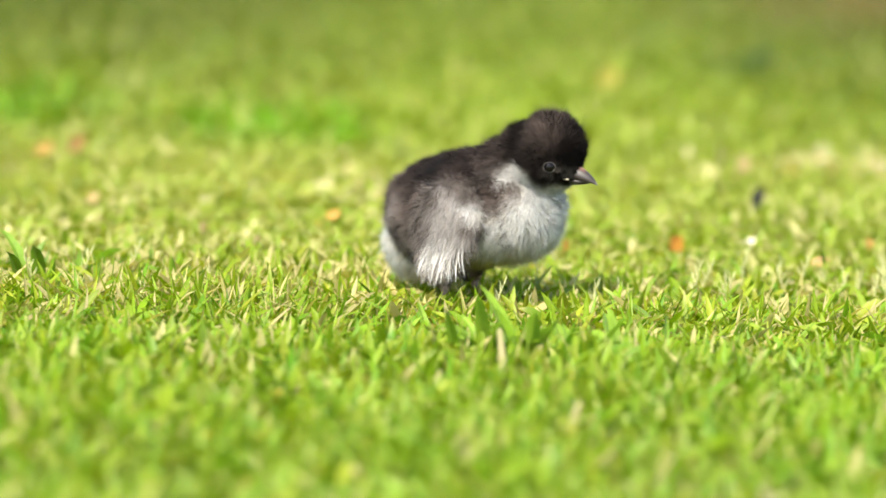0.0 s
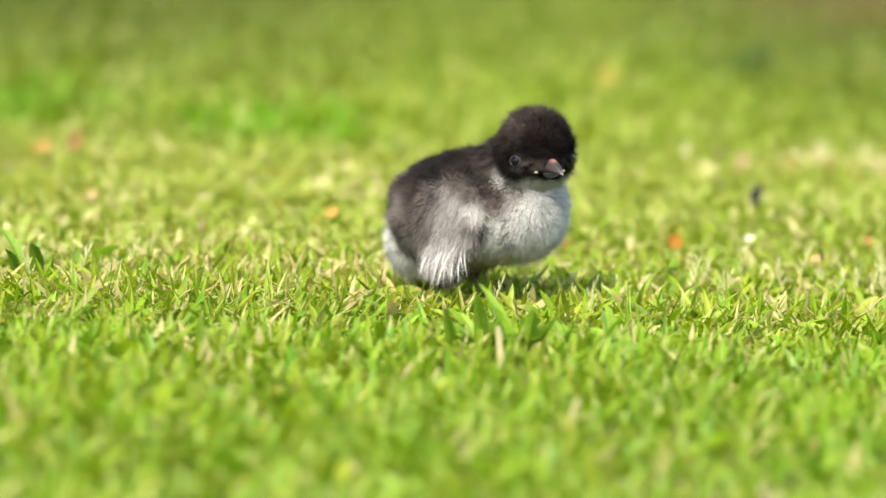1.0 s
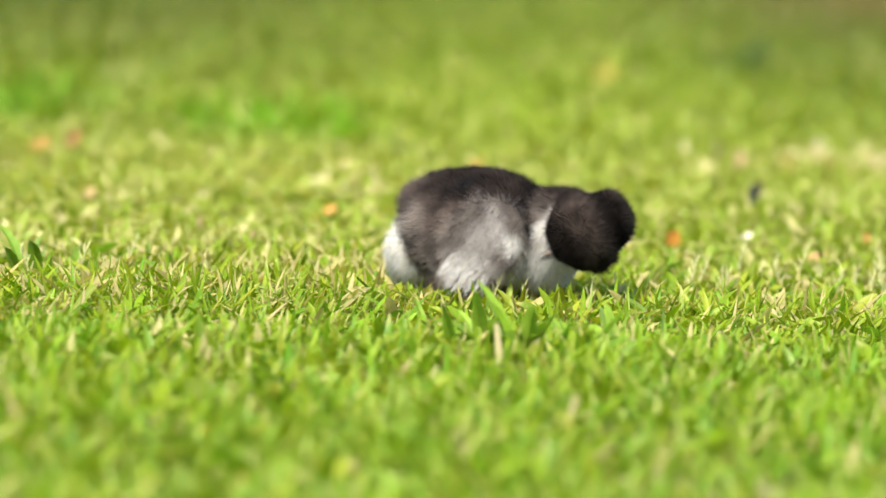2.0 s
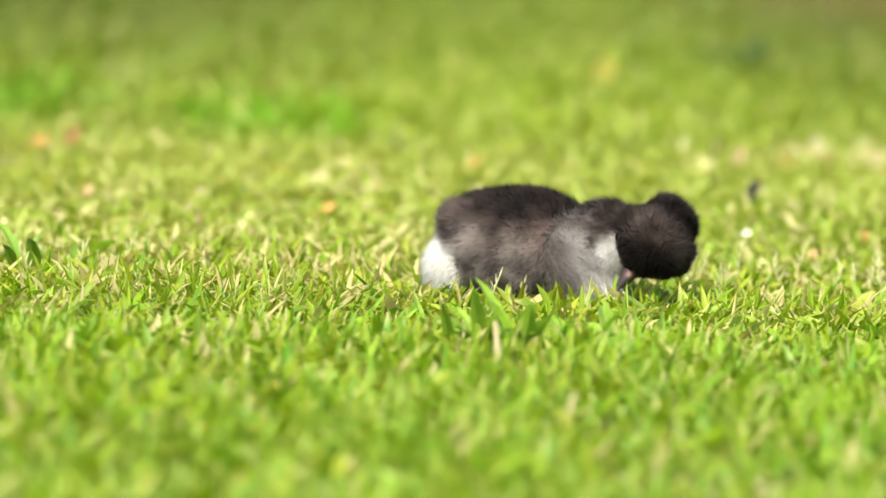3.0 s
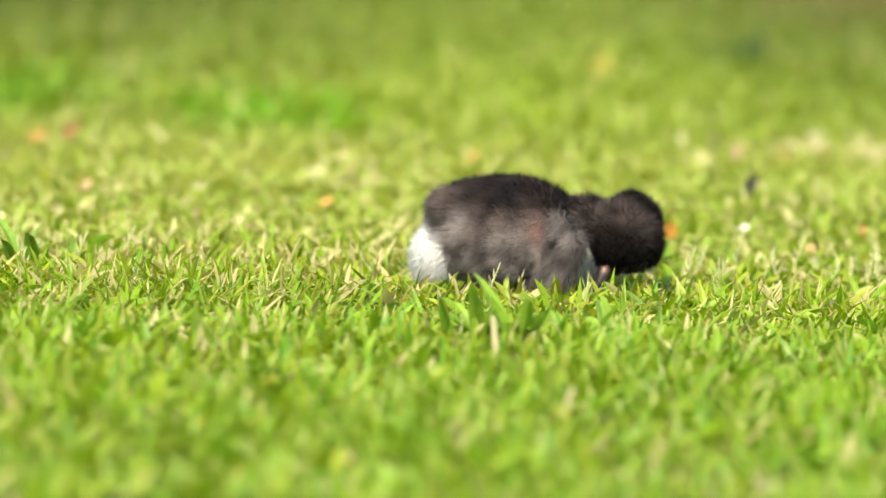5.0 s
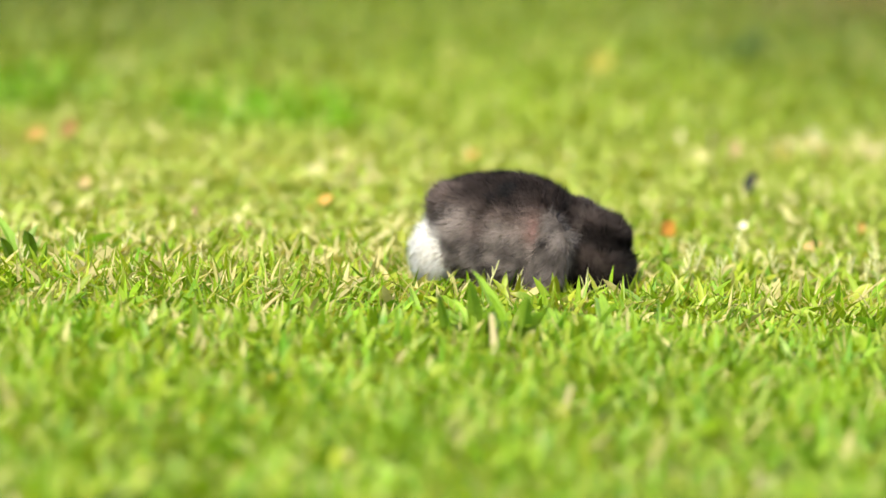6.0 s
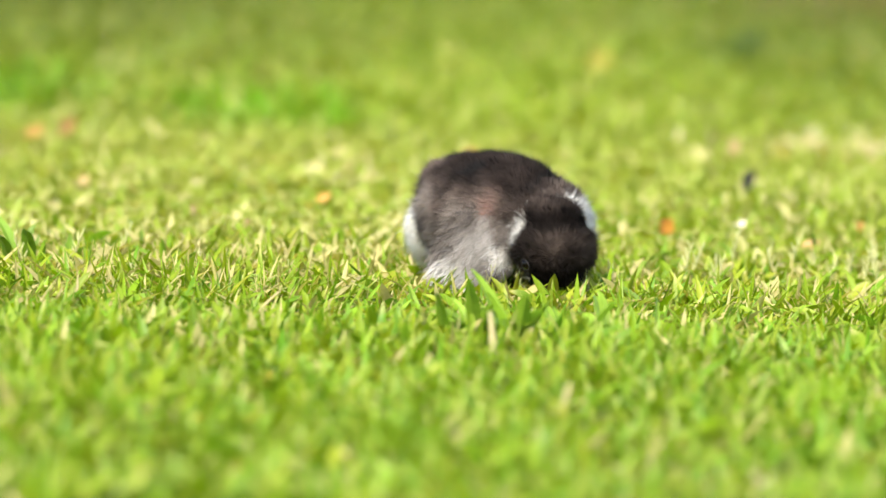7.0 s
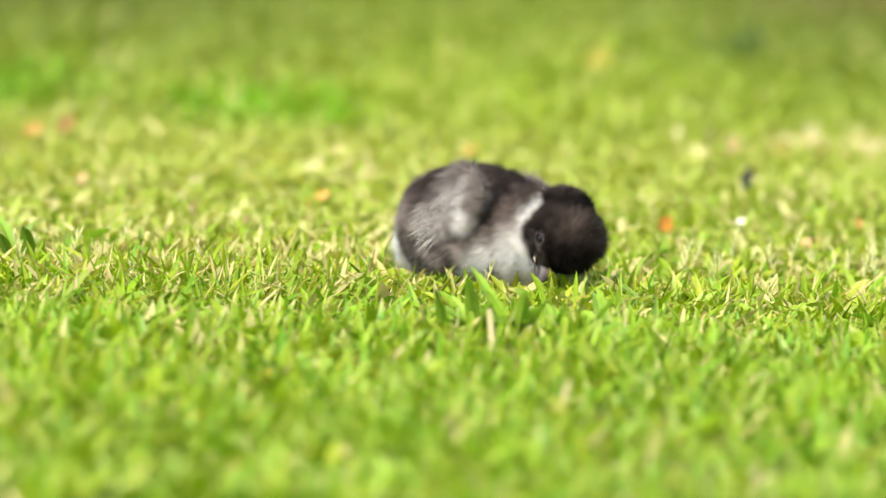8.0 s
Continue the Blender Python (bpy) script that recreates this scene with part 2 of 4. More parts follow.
    v = np.stack([a, spine, b], 2).reshape(-1, 3)
    i = np.arange(steps)[:, None] * 3
    cell = np.concatenate([i + np.array([0, 1, 4, 3]), i + np.array([1, 2, 5, 4])])
    q = (np.arange(n)[:, None, None] * (steps + 1) * 3 + cell[None]).reshape(-1, 4)
    r = rng.uniform(size=n)
    strip = np.exp(-((y[sel] - 0.03) / 0.15) ** 2) * (0.7 + 0.3 * smooth(0.1, -0.1, x[sel]))
    lush = smooth(-0.08, -0.28, y[sel]) * (0.45 + 0.55 * smooth(-0.1, 0.12, x[sel]))
    lime = (1 - 0.6 * lush) * (1 - np.clip(dark[sel], 0, 1)) * np.clip(0.38 - 0.55 * smooth(0.9, 2.2, y[sel]) + 0.5 * coarse[sel] + 0.12 * belt[sel] + 0.2 * strip - 0.6 * dark[sel], 0, 1)
    # back of the lawn shaded by colour: deeper green with distance and in corners
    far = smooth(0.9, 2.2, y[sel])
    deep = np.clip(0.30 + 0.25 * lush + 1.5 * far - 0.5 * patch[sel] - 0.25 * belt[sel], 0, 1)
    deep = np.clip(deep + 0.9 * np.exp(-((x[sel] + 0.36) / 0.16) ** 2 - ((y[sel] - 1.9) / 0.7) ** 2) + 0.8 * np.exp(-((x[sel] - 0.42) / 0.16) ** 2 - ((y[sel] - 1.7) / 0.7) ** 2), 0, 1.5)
    col = np.where((r < lime * 0.6)[:, None], LIME, np.where((r > 1 - np.clip(deep * 0.5, 0, 1))[:, None], DEEP, FRESH))
    col = np.where((rng.uniform(size=n) < np.clip(dark[sel], 0, 1) * 0.9)[:, None], np.array([0.150, 0.310, 0.004]), col)
    col = col * rng.uniform(0.84, 1.18, (n, 1)) * (1 + rng.normal(size=(n, 3)) * 0.06)
    col = col * (1 - lush[:, None] * np.array([0.02, -0.01, -0.35]))
    dry = rng.uniform(size=n) < (0.02 + 0.26 * slim + 0.36 * strip + 0.28 * belt[sel] + 0.06 * np.clip(coarse[sel], 0, 1)) * (1 - np.clip(dark[sel], 0, 1))
    col = np.where(dry[:, None], STRAW * rng.uniform(0.65, 1.0, (n, 1)), col)
    cream = rng.uniform(size=n) < 0.11 * belt[sel] * (0.6 + 0.8 * np.clip(patch[sel] + 0.3, 0, 1)) * (1 - np.clip(dark[sel], 0, 1))
    calm = ((even * (1 - 0.6 * lush) + 0.55 * belt[sel]) * (1 - np.clip(1.2 * dark[sel], 0, 1)))[:, None]
    col = col * (1 - calm) + (np.array([0.232, 0.302, 0.024]) + belt[sel][:, None] * np.array([0.04, 0.02, 0.02])) * calm
    # dimmed again far off and at both sides, a lens vignette put into colour
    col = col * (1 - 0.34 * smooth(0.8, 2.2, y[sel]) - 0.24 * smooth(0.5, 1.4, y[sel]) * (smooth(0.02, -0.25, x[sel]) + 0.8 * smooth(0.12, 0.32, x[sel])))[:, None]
    col = np.where(cream[:, None], np.array([0.54, 0.48, 0.21]) * rng.uniform(0.8, 1.15, (n, 1)), col)
    worn = np.exp(-((x[sel] - 0.40) / 0.12) ** 2 - ((y[sel] - 2.35) / 0.35) ** 2)
    col = np.where((rng.uniform(size=n) < worn * 0.9)[:, None], np.array([0.16, 0.115, 0.045]), col)
    pale = np.zeros(n)
    for cx, cy, rx, ry in ((-0.051, 0.55, 0.020, 0.07), (0.268, 0.82, 0.030, 0.08), (0.23, 0.78, 0.05, 0.04), (0.085, -0.60, 0.010, 0.02), (0.12, -0.63, 0.012, 0.02)):
        pale += np.exp(-((x[sel] - cx) / rx) ** 2 - ((y[sel] - cy) / ry) ** 2)
    col = np.where((rng.uniform(size=n) < pale * 0.55)[:, None], np.array([0.58, 0.51, 0.28]) * rng.uniform(0.85, 1.15, (n, 1)), col)
    tipdry = (rng.uniform(size=n) < 0.12)[:, None, None] * smooth(0.75, 1.0, s)[None, :, None]
    foot = (1 - smooth(0.05, 0.45, s))[None, :, None] * 0.75
    c = col[:, None] * (1 - foot) + np.array([0.44, 0.37, 0.10]) * foot
    c = c * (1 - tipdry) + STRAW * tipdry
    c = np.repeat(c[:, :, None], 3, 2).reshape(-1, 3)
    c = np.clip(c, 0.004, 0.85)
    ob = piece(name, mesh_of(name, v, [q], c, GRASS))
    return tagged(ob, label, "grass", kind="stuff")


def lawn():
    rng = np.random.default_rng(11)
    lab = "short green lawn grass with yellow and straw blades"
    blades("grass", 42000, 0.20, 0.235, -0.72, -0.22, rng, 4, 0.0052, 0.025, lab, 0.1)
    blades("grass", 96000, 0.235, 0.29, -0.22, 0.42, rng, 5, 0.0037, 0.0205, lab)
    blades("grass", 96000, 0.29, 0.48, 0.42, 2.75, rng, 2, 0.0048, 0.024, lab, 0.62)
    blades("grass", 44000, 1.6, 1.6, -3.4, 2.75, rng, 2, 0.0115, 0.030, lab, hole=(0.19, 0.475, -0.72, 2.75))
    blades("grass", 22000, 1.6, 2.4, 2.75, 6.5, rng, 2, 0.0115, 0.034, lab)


lawn()


# ---- chick ----
BLACK = np.array([0.016, 0.012, 0.0105])
BROWN = np.array([0.070, 0.053, 0.045])
GREY = np.array([0.240, 0.203, 0.178])
WHITE = np.array([0.70, 0.675, 0.63])


def blend(a, b, k):
    return a * (1 - k[:, None]) + b * k[:, None]


def back_flow(n, p):
    return np.tile(np.array([-1.0, 0, -0.35]), (len(n), 1))


def torso_shape(n):
    x, y, z = n[:, 0], n[:, 1], n[:, 2]
    r = np.maximum(np.sqrt(y * y + z * z), 1e-6)
    blunt = np.clip(1 - np.abs(x) ** np.where(x < 0, 3.0, 2.3), 0, 1) ** (1 / 2.3)
    py = 0.0292 * y / r * blunt
    pz = 0.0288 * z / r * blunt * (1 - 0.06 * smooth(0, 1, z) - 0.12 * smooth(0, -1, z)) - 0.003 * smooth(0.1, 1, x) + 0.001 * smooth(-0.3, -1, x) + 0.0022 * np.exp(-((x - 0.05) / 0.5) ** 2) * smooth(0, 1, z)
    bulge = np.exp(-((x + 0.15) / 0.35) ** 2 - ((np.abs(y) - 0.75) / 0.3) ** 2 - ((z + 0.55) / 0.35) ** 2)
    return np.stack([np.where(x > 0, 0.0400, 0.0385) * x, py + np.sign(y) * bulge * 0.003, pz - bulge * 0.002], -1)


def torso_tint(n, p):
    x, y, z = n[:, 0], n[:, 1], n[:, 2]
    k = wave(p, 70, 2.2) * 0.22
    k2 = wave(p, 190, 6.2)
    c = blend(np.tile(GREY * 1.05, (len(n), 1)), BROWN * 1.2, smooth(-0.1, 0.4, z + 1.6 * k))
    c = blend(c, BLACK * 1.2, smooth(0.30, 0.70, z + k))
    c = c * np.clip(1.05 + 0.55 * k2 + 1.1 * wave(p, 105, 12.0) + 1.0 * wave(p, 55, 3.0), 0.30, 2.3)[:, None]
    c = blend(c, WHITE, smooth(0.25, 0.6, x - 0.55 * z + k * 0.6 - 0.25) * smooth(0.2, -0.15, z + k * 0.5))
    c = blend(c, WHITE, smooth(0.80, 0.92, -x - 0.10 * z + k * 0.3) * smooth(0.15, -0.15, z + k * 0.3))
    c = blend(c, np.array([0.42, 0.38, 0.27]), smooth(-0.78, -0.95, z) * 0.8)
    pit = np.exp(-((p[:, 0] - 0.011) / 0.0036) ** 2 - ((p[:, 2] - 0.007) / 0.0065) ** 2) * (np.abs(p[:, 1]) > 0.015)
    c = blend(c, np.array([0.48, 0.24, 0.20]), 0.36 * pit)
    return np.clip(c, 0.01, 0.85)


def breast_tint(n, p):
    """White in front, a grey brown necklace at the sides, the wing's shadow painted dark beside it."""
    x, y, z = n[:, 0], n[:, 1], n[:, 2]
    k = wave(p, 90, 4.4) * 0.2
    flank = smooth(0.66, 0.40, x + k)
    c = blend(np.tile(WHITE, (len(n), 1)), GREY, smooth(-0.05, 0.35, z + k) * 0.9 * flank)
    c = blend(c, BROWN * 1.5, smooth(0.3, 0.55, z + k) * flank)
    # grey shoulder down, then the shadow along the wing's fore edge painted brown
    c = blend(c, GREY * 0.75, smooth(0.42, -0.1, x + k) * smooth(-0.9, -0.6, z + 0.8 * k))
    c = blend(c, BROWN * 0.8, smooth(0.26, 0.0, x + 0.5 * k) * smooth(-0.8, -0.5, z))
    c = blend(c, np.array([0.55, 0.50, 0.36]), smooth(-0.75, -0.95, z) * 0.5)
    return np.clip(c * (1 + 0.12 * wave(p, 300, 1.0))[:, None], 0.01, 0.88)


def neck_shape(n):
    thin = 1 - 0.16 * n[:, 0] - 0.24 * smooth(0.1, 0.9, n[:, 0])
    return np.stack([0.0255 * n[:, 0], 0.0192 * n[:, 1] * thin, 0.0198 * n[:, 2] * thin], -1)


def neck_tint(n, p):
    """Brown nape above; below, a white throat band under the head and a grey brown necklace behind it."""
    x, y, z = n[:, 0], n[:, 1], n[:, 2]
    k = wave(p, 90, 3.4) * 0.25
    k2 = wave(p, 210, 2.0)
    nape = blend(np.tile(BROWN * 0.95, (len(n), 1)), BLACK * 1.3, smooth(0.1, 0.7, k2 + 0.4))
    c = blend(nape, GREY * 0.62, smooth(0.35, -0.15, z + k))
    c = c * np.clip(1.05 + 0.8 * wave(p, 120, 6.0) + 0.5 * k2, 0.4, 2.2)[:, None]
    band = smooth(0.16, 0.34, x + 0.7 * k + 0.42 * smooth(0.05, -0.5, z)) * smooth(0.24, -0.04, z + 1.0 * k)
    return np.clip(blend(c, WHITE, band), 0.01, 0.85)


def head_shape(n):
    """A round puffy crown, a groove behind it and a smaller puff over the nape."""
    x, y, z = n[:, 0], n[:, 1], n[:, 2]
    crest = np.exp(-((x - 0.2) / 0.5) ** 2) * smooth(0.0, 1, z)
    cheek = np.exp(-((x - 0.1) / 0.5) ** 2 - ((z + 0.45) / 0.4) ** 2)
    face = smooth(0.6, 1.0, x) * smooth(0.35, -0.1, z)
    crease = 1 - 0.12 * np.exp(-((x + 0.46) / 0.14) ** 2) * smooth(-0.5, -0.1, z)
    return crease[:, None] * np.stack([np.where(x > 0, 0.0182, 0.0215) * x, 0.0172 * y * (1 + 0.06 * cheek) * (1 - 0.14 * face), 0.0174 * z + 0.0008 * crest - 0.0018 * face], -1)


def ear_patch(n):
    """The black band that runs over the back of the head, behind the eyes."""
    x, z = n[:, 0], n[:, 2]
    return smooth(-0.18, -0.34, x) * smooth(-0.80, -0.62, x) * smooth(-0.5, -0.2, z)


def head_tint(n, p):
    x, y, z = n[:, 0], n[:, 1], n[:, 2]
    k = wave(p, 120, 8.4) * 0.18
    k2 = wave(p, 330, 1.4)
    crown = smooth(0.1, 0.6, z + k) * smooth(-0.35, -0.1, x + 0.5 * k)
    c = blend(np.tile(BLACK * 1.1, (len(n), 1)), BROWN * 0.80, crown)
    c = blend(c, BROWN * 0.60, smooth(-0.62, -0.80, x + 0.5 * k))
    c = blend(c, GREY * 0.42, 0.8 * smooth(0.15, 0.5, x) * smooth(0.05, -0.2, z) * smooth(-0.55, -0.35, z) * smooth(-0.1, 0.35, k2 + 0.3))
    c = blend(c, BLACK * 0.55, 0.85 * smooth(0.35, 0.70, x + k) * smooth(-0.25, 0.05, z))
    c = c * np.clip(1 + 0.7 * k2 + 0.6 * wave(p, 150, 3.1), 0.25, 2.4)[:, None]
    c = blend(c, BLACK * 0.35, 0.92 * ear_patch(n))
    low = smooth(-0.62, -0.80, z + k * 0.6 + 0.06 * x)
    side = smooth(0.35, 0.0, x + k) * smooth(-0.50, -0.64, z - 0.25 * smooth(0.1, -0.3, x) + k) * smooth(0.1, 0.4, np.abs(y))
    return np.clip(blend(blend(c, WHITE, low), WHITE, side), 0.004, 0.85)


def wing_shape(n):
    x, y, z = n[:, 0], n[:, 1], n[:, 2]
    taper = 1 - 0.30 * smooth(0.1, -1, x)
    return np.stack([0.0215 * x - 0.0165, 0.0040 * y * taper, 0.0172 * z * taper - 0.0015 - 0.004 * smooth(0.2, -1, x)], -1)


def wing_tint(n, p, side):
    """Grey outside with a white fore edge, a dark bar behind it and white feather ends; brown inside."""
    x, z = n[:, 0], n[:, 2]
    outer = smooth(-0.15, 0.25, n[:, 1] * side)
    k = wave(p, 130, 5.0) * 0.3
    k2 = wave(p, 420, 2.0)
    c = blend(np.tile(GREY * 0.6, (len(n), 1)), np.array([0.345, 0.315, 0.292]), smooth(0.85, 0.2, z + k) * smooth(0.85, 0.35, x + k))
    c = blend(c, WHITE, smooth(-0.25, -0.80, x + 0.9 * k) * smooth(0.5, -0.2, z + k))
    c = blend(c, WHITE, smooth(0.30, 0.44, x + 0.4 * k) * smooth(0.80, 0.62, x + 0.4 * k) * smooth(-0.15, -0.45, z + k) * 0.65)
    bar = np.exp(-((x - 0.14 + 0.3 * k) / 0.12) ** 2) * smooth(-0.35, -0.6, z + 0.5 * k)
    c = blend(c, BROWN * 1.2, 0.8 * bar)
    inner = blend(np.tile(GREY * 0.55, (len(n), 1)), GREY * 1.2, smooth(-0.3, -0.9, x + k))
    c = blend(inner * np.clip(1 + 1.1 * wave(p, 120, 9.0), 0.35, 2.2)[:, None], c, outer)
    return np.clip(c * (1 + 0.15 * k2)[:, None], 0.01, 0.85)


def quill(rng, base, tip, width, bend):
    """One soft wing feather: a narrow curved vane with a midrib."""
    base, tip = np.array(base), np.array(tip)
    s = np.linspace(0, 1, 7)
    line = base + (tip - base) * s[:, None] + np.outer(np.sin(s * np.pi) * bend, [0, 0, 1.0])
    prof = np.clip(np.minimum(0.35 + 2 * s, (1.02 - s) * 3), 0.05, 1) * width * 0.5
    side = np.array([0.15, 0.05, 1.0])
    v = np.stack([line - side * prof[:, None], line + np.array([0, -0.0003, 0]), line + side * prof[:, None]], 1).reshape(-1, 3)
    i = np.arange(6)[:, None] * 3
    q = np.concatenate([i + np.array([0, 1, 4, 3]), i + np.array([1, 2, 5, 4])])
    return v, q


def build_beak(head):
    def half(name, length, rx, rz, z0, hook, sign):
        s = np.linspace(0, 1, 10)
        ang = np.linspace(0, np.pi, 9) * sign
        rad = np.clip(1 - s ** 1.5, 0.0, 1) ** 0.75 + 0.03
        x = 0.0150 + length * s
        cz = z0 - hook * s ** 2.2
        v = np.stack([np.repeat(x[:, None], 9, 1), rad[:, None] * rx * np.cos(ang)[None], cz[:, None] + rad[:, None] * rz * np.sin(ang)[None]], -1).reshape(-1, 3)
        i, j = np.meshgrid(np.arange(9), np.arange(8), indexing="ij")
        q = np.stack([i * 9 + j, i * 9 + j + 1, (i + 1) * 9 + j + 1, (i + 1) * 9 + j], -1).reshape(-1, 4)
        cap = np.stack([np.arange(9) * 9, np.arange(9) * 9 + 9, np.arange(9) * 9 + 17, np.arange(9) * 9 + 8], -1)
        ss = np.repeat(s, 9)
        top = np.tile(np.abs(np.sin(ang)), 10)
        c = blend(np.tile(np.array([0.030, 0.024, 0.021]), (90, 1)), np.array([0.38, 0.19, 0.13]), smooth(0.85, 1.0, top) * smooth(0.58, 0.38, ss) * 0.6 * (sign > 0))
        c = blend(c, np.array([0.30, 0.26, 0.23]), smooth(0.88, 1.0, ss) * 0.5)
        return piece(name, mesh_of(name, v, [q, cap], c, HORN), head)
    half("upper_beak", 0.0136, 0.0041, 0.0066, -0.0090, 0.0020, 1)
    half("lower_beak", 0.0116, 0.0038, 0.0028, -0.0096, -0.0003, -1)


def build_eye(head, side):
    d, q = ball_grid(14, 20)
    spot = d * np.array([0.0020, 0.0007, 0.0006]) + np.array([0.0146, side * 0.0074, -0.0092])
    piece("mouth_corner", mesh_of("mouth_corner", spot, [q], np.tile(np.array([0.32, 0.27, 0.20]), (len(d), 1)), HORN), head, "pale corner of the beak")
    at = np.array([0.0084, side * 0.0141, -0.0034])
    piece("eye", mesh_of("eye", d * 0.0030 + at, [q], material=EYE_BLACK), head, "glossy black eye")
    ang = np.linspace(0, 2 * np.pi, 25)
    out = unit(np.array([0.43, side * 0.90, -0.05]))
    a = unit(np.cross(out, np.array([0, 0, 1.0])))
    b = np.cross(out, a)
    ring = at + out * 0.0016 + 0.0027 * (np.cos(ang)[:, None] * a * 1.1 + np.sin(ang)[:, None] * b * 0.92)
    v, qq, ends = tube(ring, np.full(25, 0.00024), 7)
    piece("eyelid", mesh_of("eyelid", v, [qq, ends], material=EYELID), head)


def build_leg(chick, side):
    """A shank from the ankle down, with three toes ahead and one behind."""
    v, q, ends = tube([(0, 0, 0.004), (0.001, 0, 0.012), (0.0, 0, 0.022), (-0.003, 0, 0.030)], [0.0024, 0.0021, 0.0026, 0.0040], 10)
    leg = piece("leg", mesh_of("leg", v, [q, ends], material=SHANK), chick, "slate pink shank with scaly toes")
    for a, ln in ((-32, 0.014), (0, 0.017), (32, 0.014), (180, 0.008)):
        c, s = math.cos(radians(a)), math.sin(radians(a))
        pts = [(0, 0, 0.0045), (c * ln * 0.4, s * ln * 0.4, 0.004), (c * ln * 0.8, s * ln * 0.8, 0.002), (c * ln, s * ln, 0.0012)]
        v, q, ends = tube(pts, [0.0016, 0.0012, 0.0010, 0.0007], 8)
        toe = piece("toe", mesh_of("toe", v, [q, ends], material=SHANK), leg)
    return leg


def build_chick():
    rng = np.random.default_rng(5)
    chick = new("chick")
    tagged(chick, "fluffy black and white chick feeding on the lawn", "chick")
    torso = downy("torso", torso_shape, 98000, lambda n, p: 0.0054 + 0.002 * smooth(-0.5, -1, n[:, 0]), back_flow, 1.05, torso_tint, rng, 0.00011, parent=chick, label="dark downy back with white rump and breast")
    neck = downy("neck", neck_shape, 36000, lambda n, p: np.full(len(n), 0.0050), back_flow, 0.8, neck_tint, rng, 0.00011, parent=chick)

    def head_len(n, p):
        face = smooth(0.1, 0.75, n[:, 0]) * smooth(0.45, 0.05, n[:, 2])
        return 0.0056 - 0.0034 * face + 0.0008 * smooth(0.3, 1, n[:, 2]) - 0.0024 * ear_patch(n)

    def bare(n):
        p = head_shape(n)
        e = np.minimum(np.linalg.norm(p - np.array([0.0084, 0.0155, -0.0034]), axis=1), np.linalg.norm(p - np.array([0.0084, -0.0155, -0.0034]), axis=1))
        return (e < 0.0036) | (np.linalg.norm(p - np.array([0.0185, 0, -0.009]), axis=1) < 0.0036)

    head = downy("head", head_shape, 60000, head_len, lambda n, p: np.tile(np.array([-0.35, 0, -0.1]), (len(n), 1)), 1.3, head_tint, rng, 0.00010, chick, "round black downy head with pale chin", bare)
    build_beak(head)
    for side in (-1, 1):
        build_eye(head, side)
    wings = []
    for side in (-1, 1):
        wing = downy("wing", wing_shape, 22000, lambda n, p: 0.0058 + 0.0035 * smooth(-0.1, -1, n[:, 0]) + 0.002 * smooth(0.5, 0.9, np.abs(n[:, 2])), lambda n, p: np.tile(np.array([-1.2, 0, -0.5]), (len(n), 1)), 0.55, lambda n, p, s=side: wing_tint(n, p, s), rng, 0.00012, parent=chick, label="small grey wing with white feather tips")
        for i in range(20):
            f = i / 19
            v, q = quill(rng, (-0.022 - 0.006 * f, side * 0.002, -0.017 + 0.016 * f), (-0.036 - 0.008 * math.sin(f * 2.6) + rng.normal() * 0.0025, side * (0.003 + 0.001 * (i % 3)), -0.024 + 0.021 * f + rng.normal() * 0.0020), 0.0011, 0.0016)
            col = np.tile(WHITE * rng.uniform(0.6, 0.95), (len(v), 1))
            piece("wing_feather", mesh_of("wing_feather", v, [q], col, DOWN), wing)
        wings.append(wing)
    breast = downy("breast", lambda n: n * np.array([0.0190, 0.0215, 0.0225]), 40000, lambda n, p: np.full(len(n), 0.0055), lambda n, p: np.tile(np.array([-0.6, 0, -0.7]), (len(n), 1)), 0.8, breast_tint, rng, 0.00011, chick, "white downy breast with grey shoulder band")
    thighs = [downy("thigh", lambda n: n * np.array([0.0100, 0.0080, 0.0130]) * (1 - 0.25 * smooth(0.2, -1, n[:, 2:])), 6000, lambda n, p: np.full(len(n), 0.0050), lambda n, p: np.tile(np.array([-0.3, 0, -1.0]), (len(n), 1)), 0.6, lambda n, p: np.tile(BROWN * 2.2, (len(n), 1)) * (1 + 0.5 * wave(p, 150, 3.0))[:, None], rng, 0.00011, chick) for side in (-1, 1)]
    tail = downy("tail", lambda n: n * np.array([0.0070, 0.0100, 0.0075]), 7000, lambda n, p: np.full(len(n), 0.0075), lambda n, p: np.tile(np.array([-1.0, 0, 0.3]), (len(n), 1)), 0.6, lambda n, p: np.tile(BROWN * 1.7, (len(n), 1)) * (1 + 0.4 * wave(p, 150, 3.0))[:, None], rng, 0.00011, chick)
    vent = downy("vent", lambda n: n * np.array([0.0125, 0.0175, 0.0165]) * (1 - 0.15 * smooth(0, 1, n[:, 2:])), 20000, lambda n, p: np.full(len(n), 0.0065), lambda n, p: np.tile(np.array([-0.5, 0, -0.9]), (len(n), 1)), 0.7, lambda n, p: np.tile(WHITE * np.array([1.12, 1.09, 1.02]), (len(n), 1)) * (1 + 0.1 * wave(p, 150, 3.0))[:, None], rng, 0.00011, chick, "white downy rump")
    legs = [build_leg(chick, side) for side in (-1, 1)]
    return chick, torso, neck, head, breast, tail, vent, wings, thighs, legs


chick, torso, neck, head, breast, tail, vent, wings, thighs, legs = build_chick()


# ---- tufts, seed heads and litter on the lawn ----
def spot(x, y, z):
    """A place on the falling lawn."""
    px, py = x * (1 + 0.13 * x), y + 0.357 * x
    return px, py, z + float(fall(px))


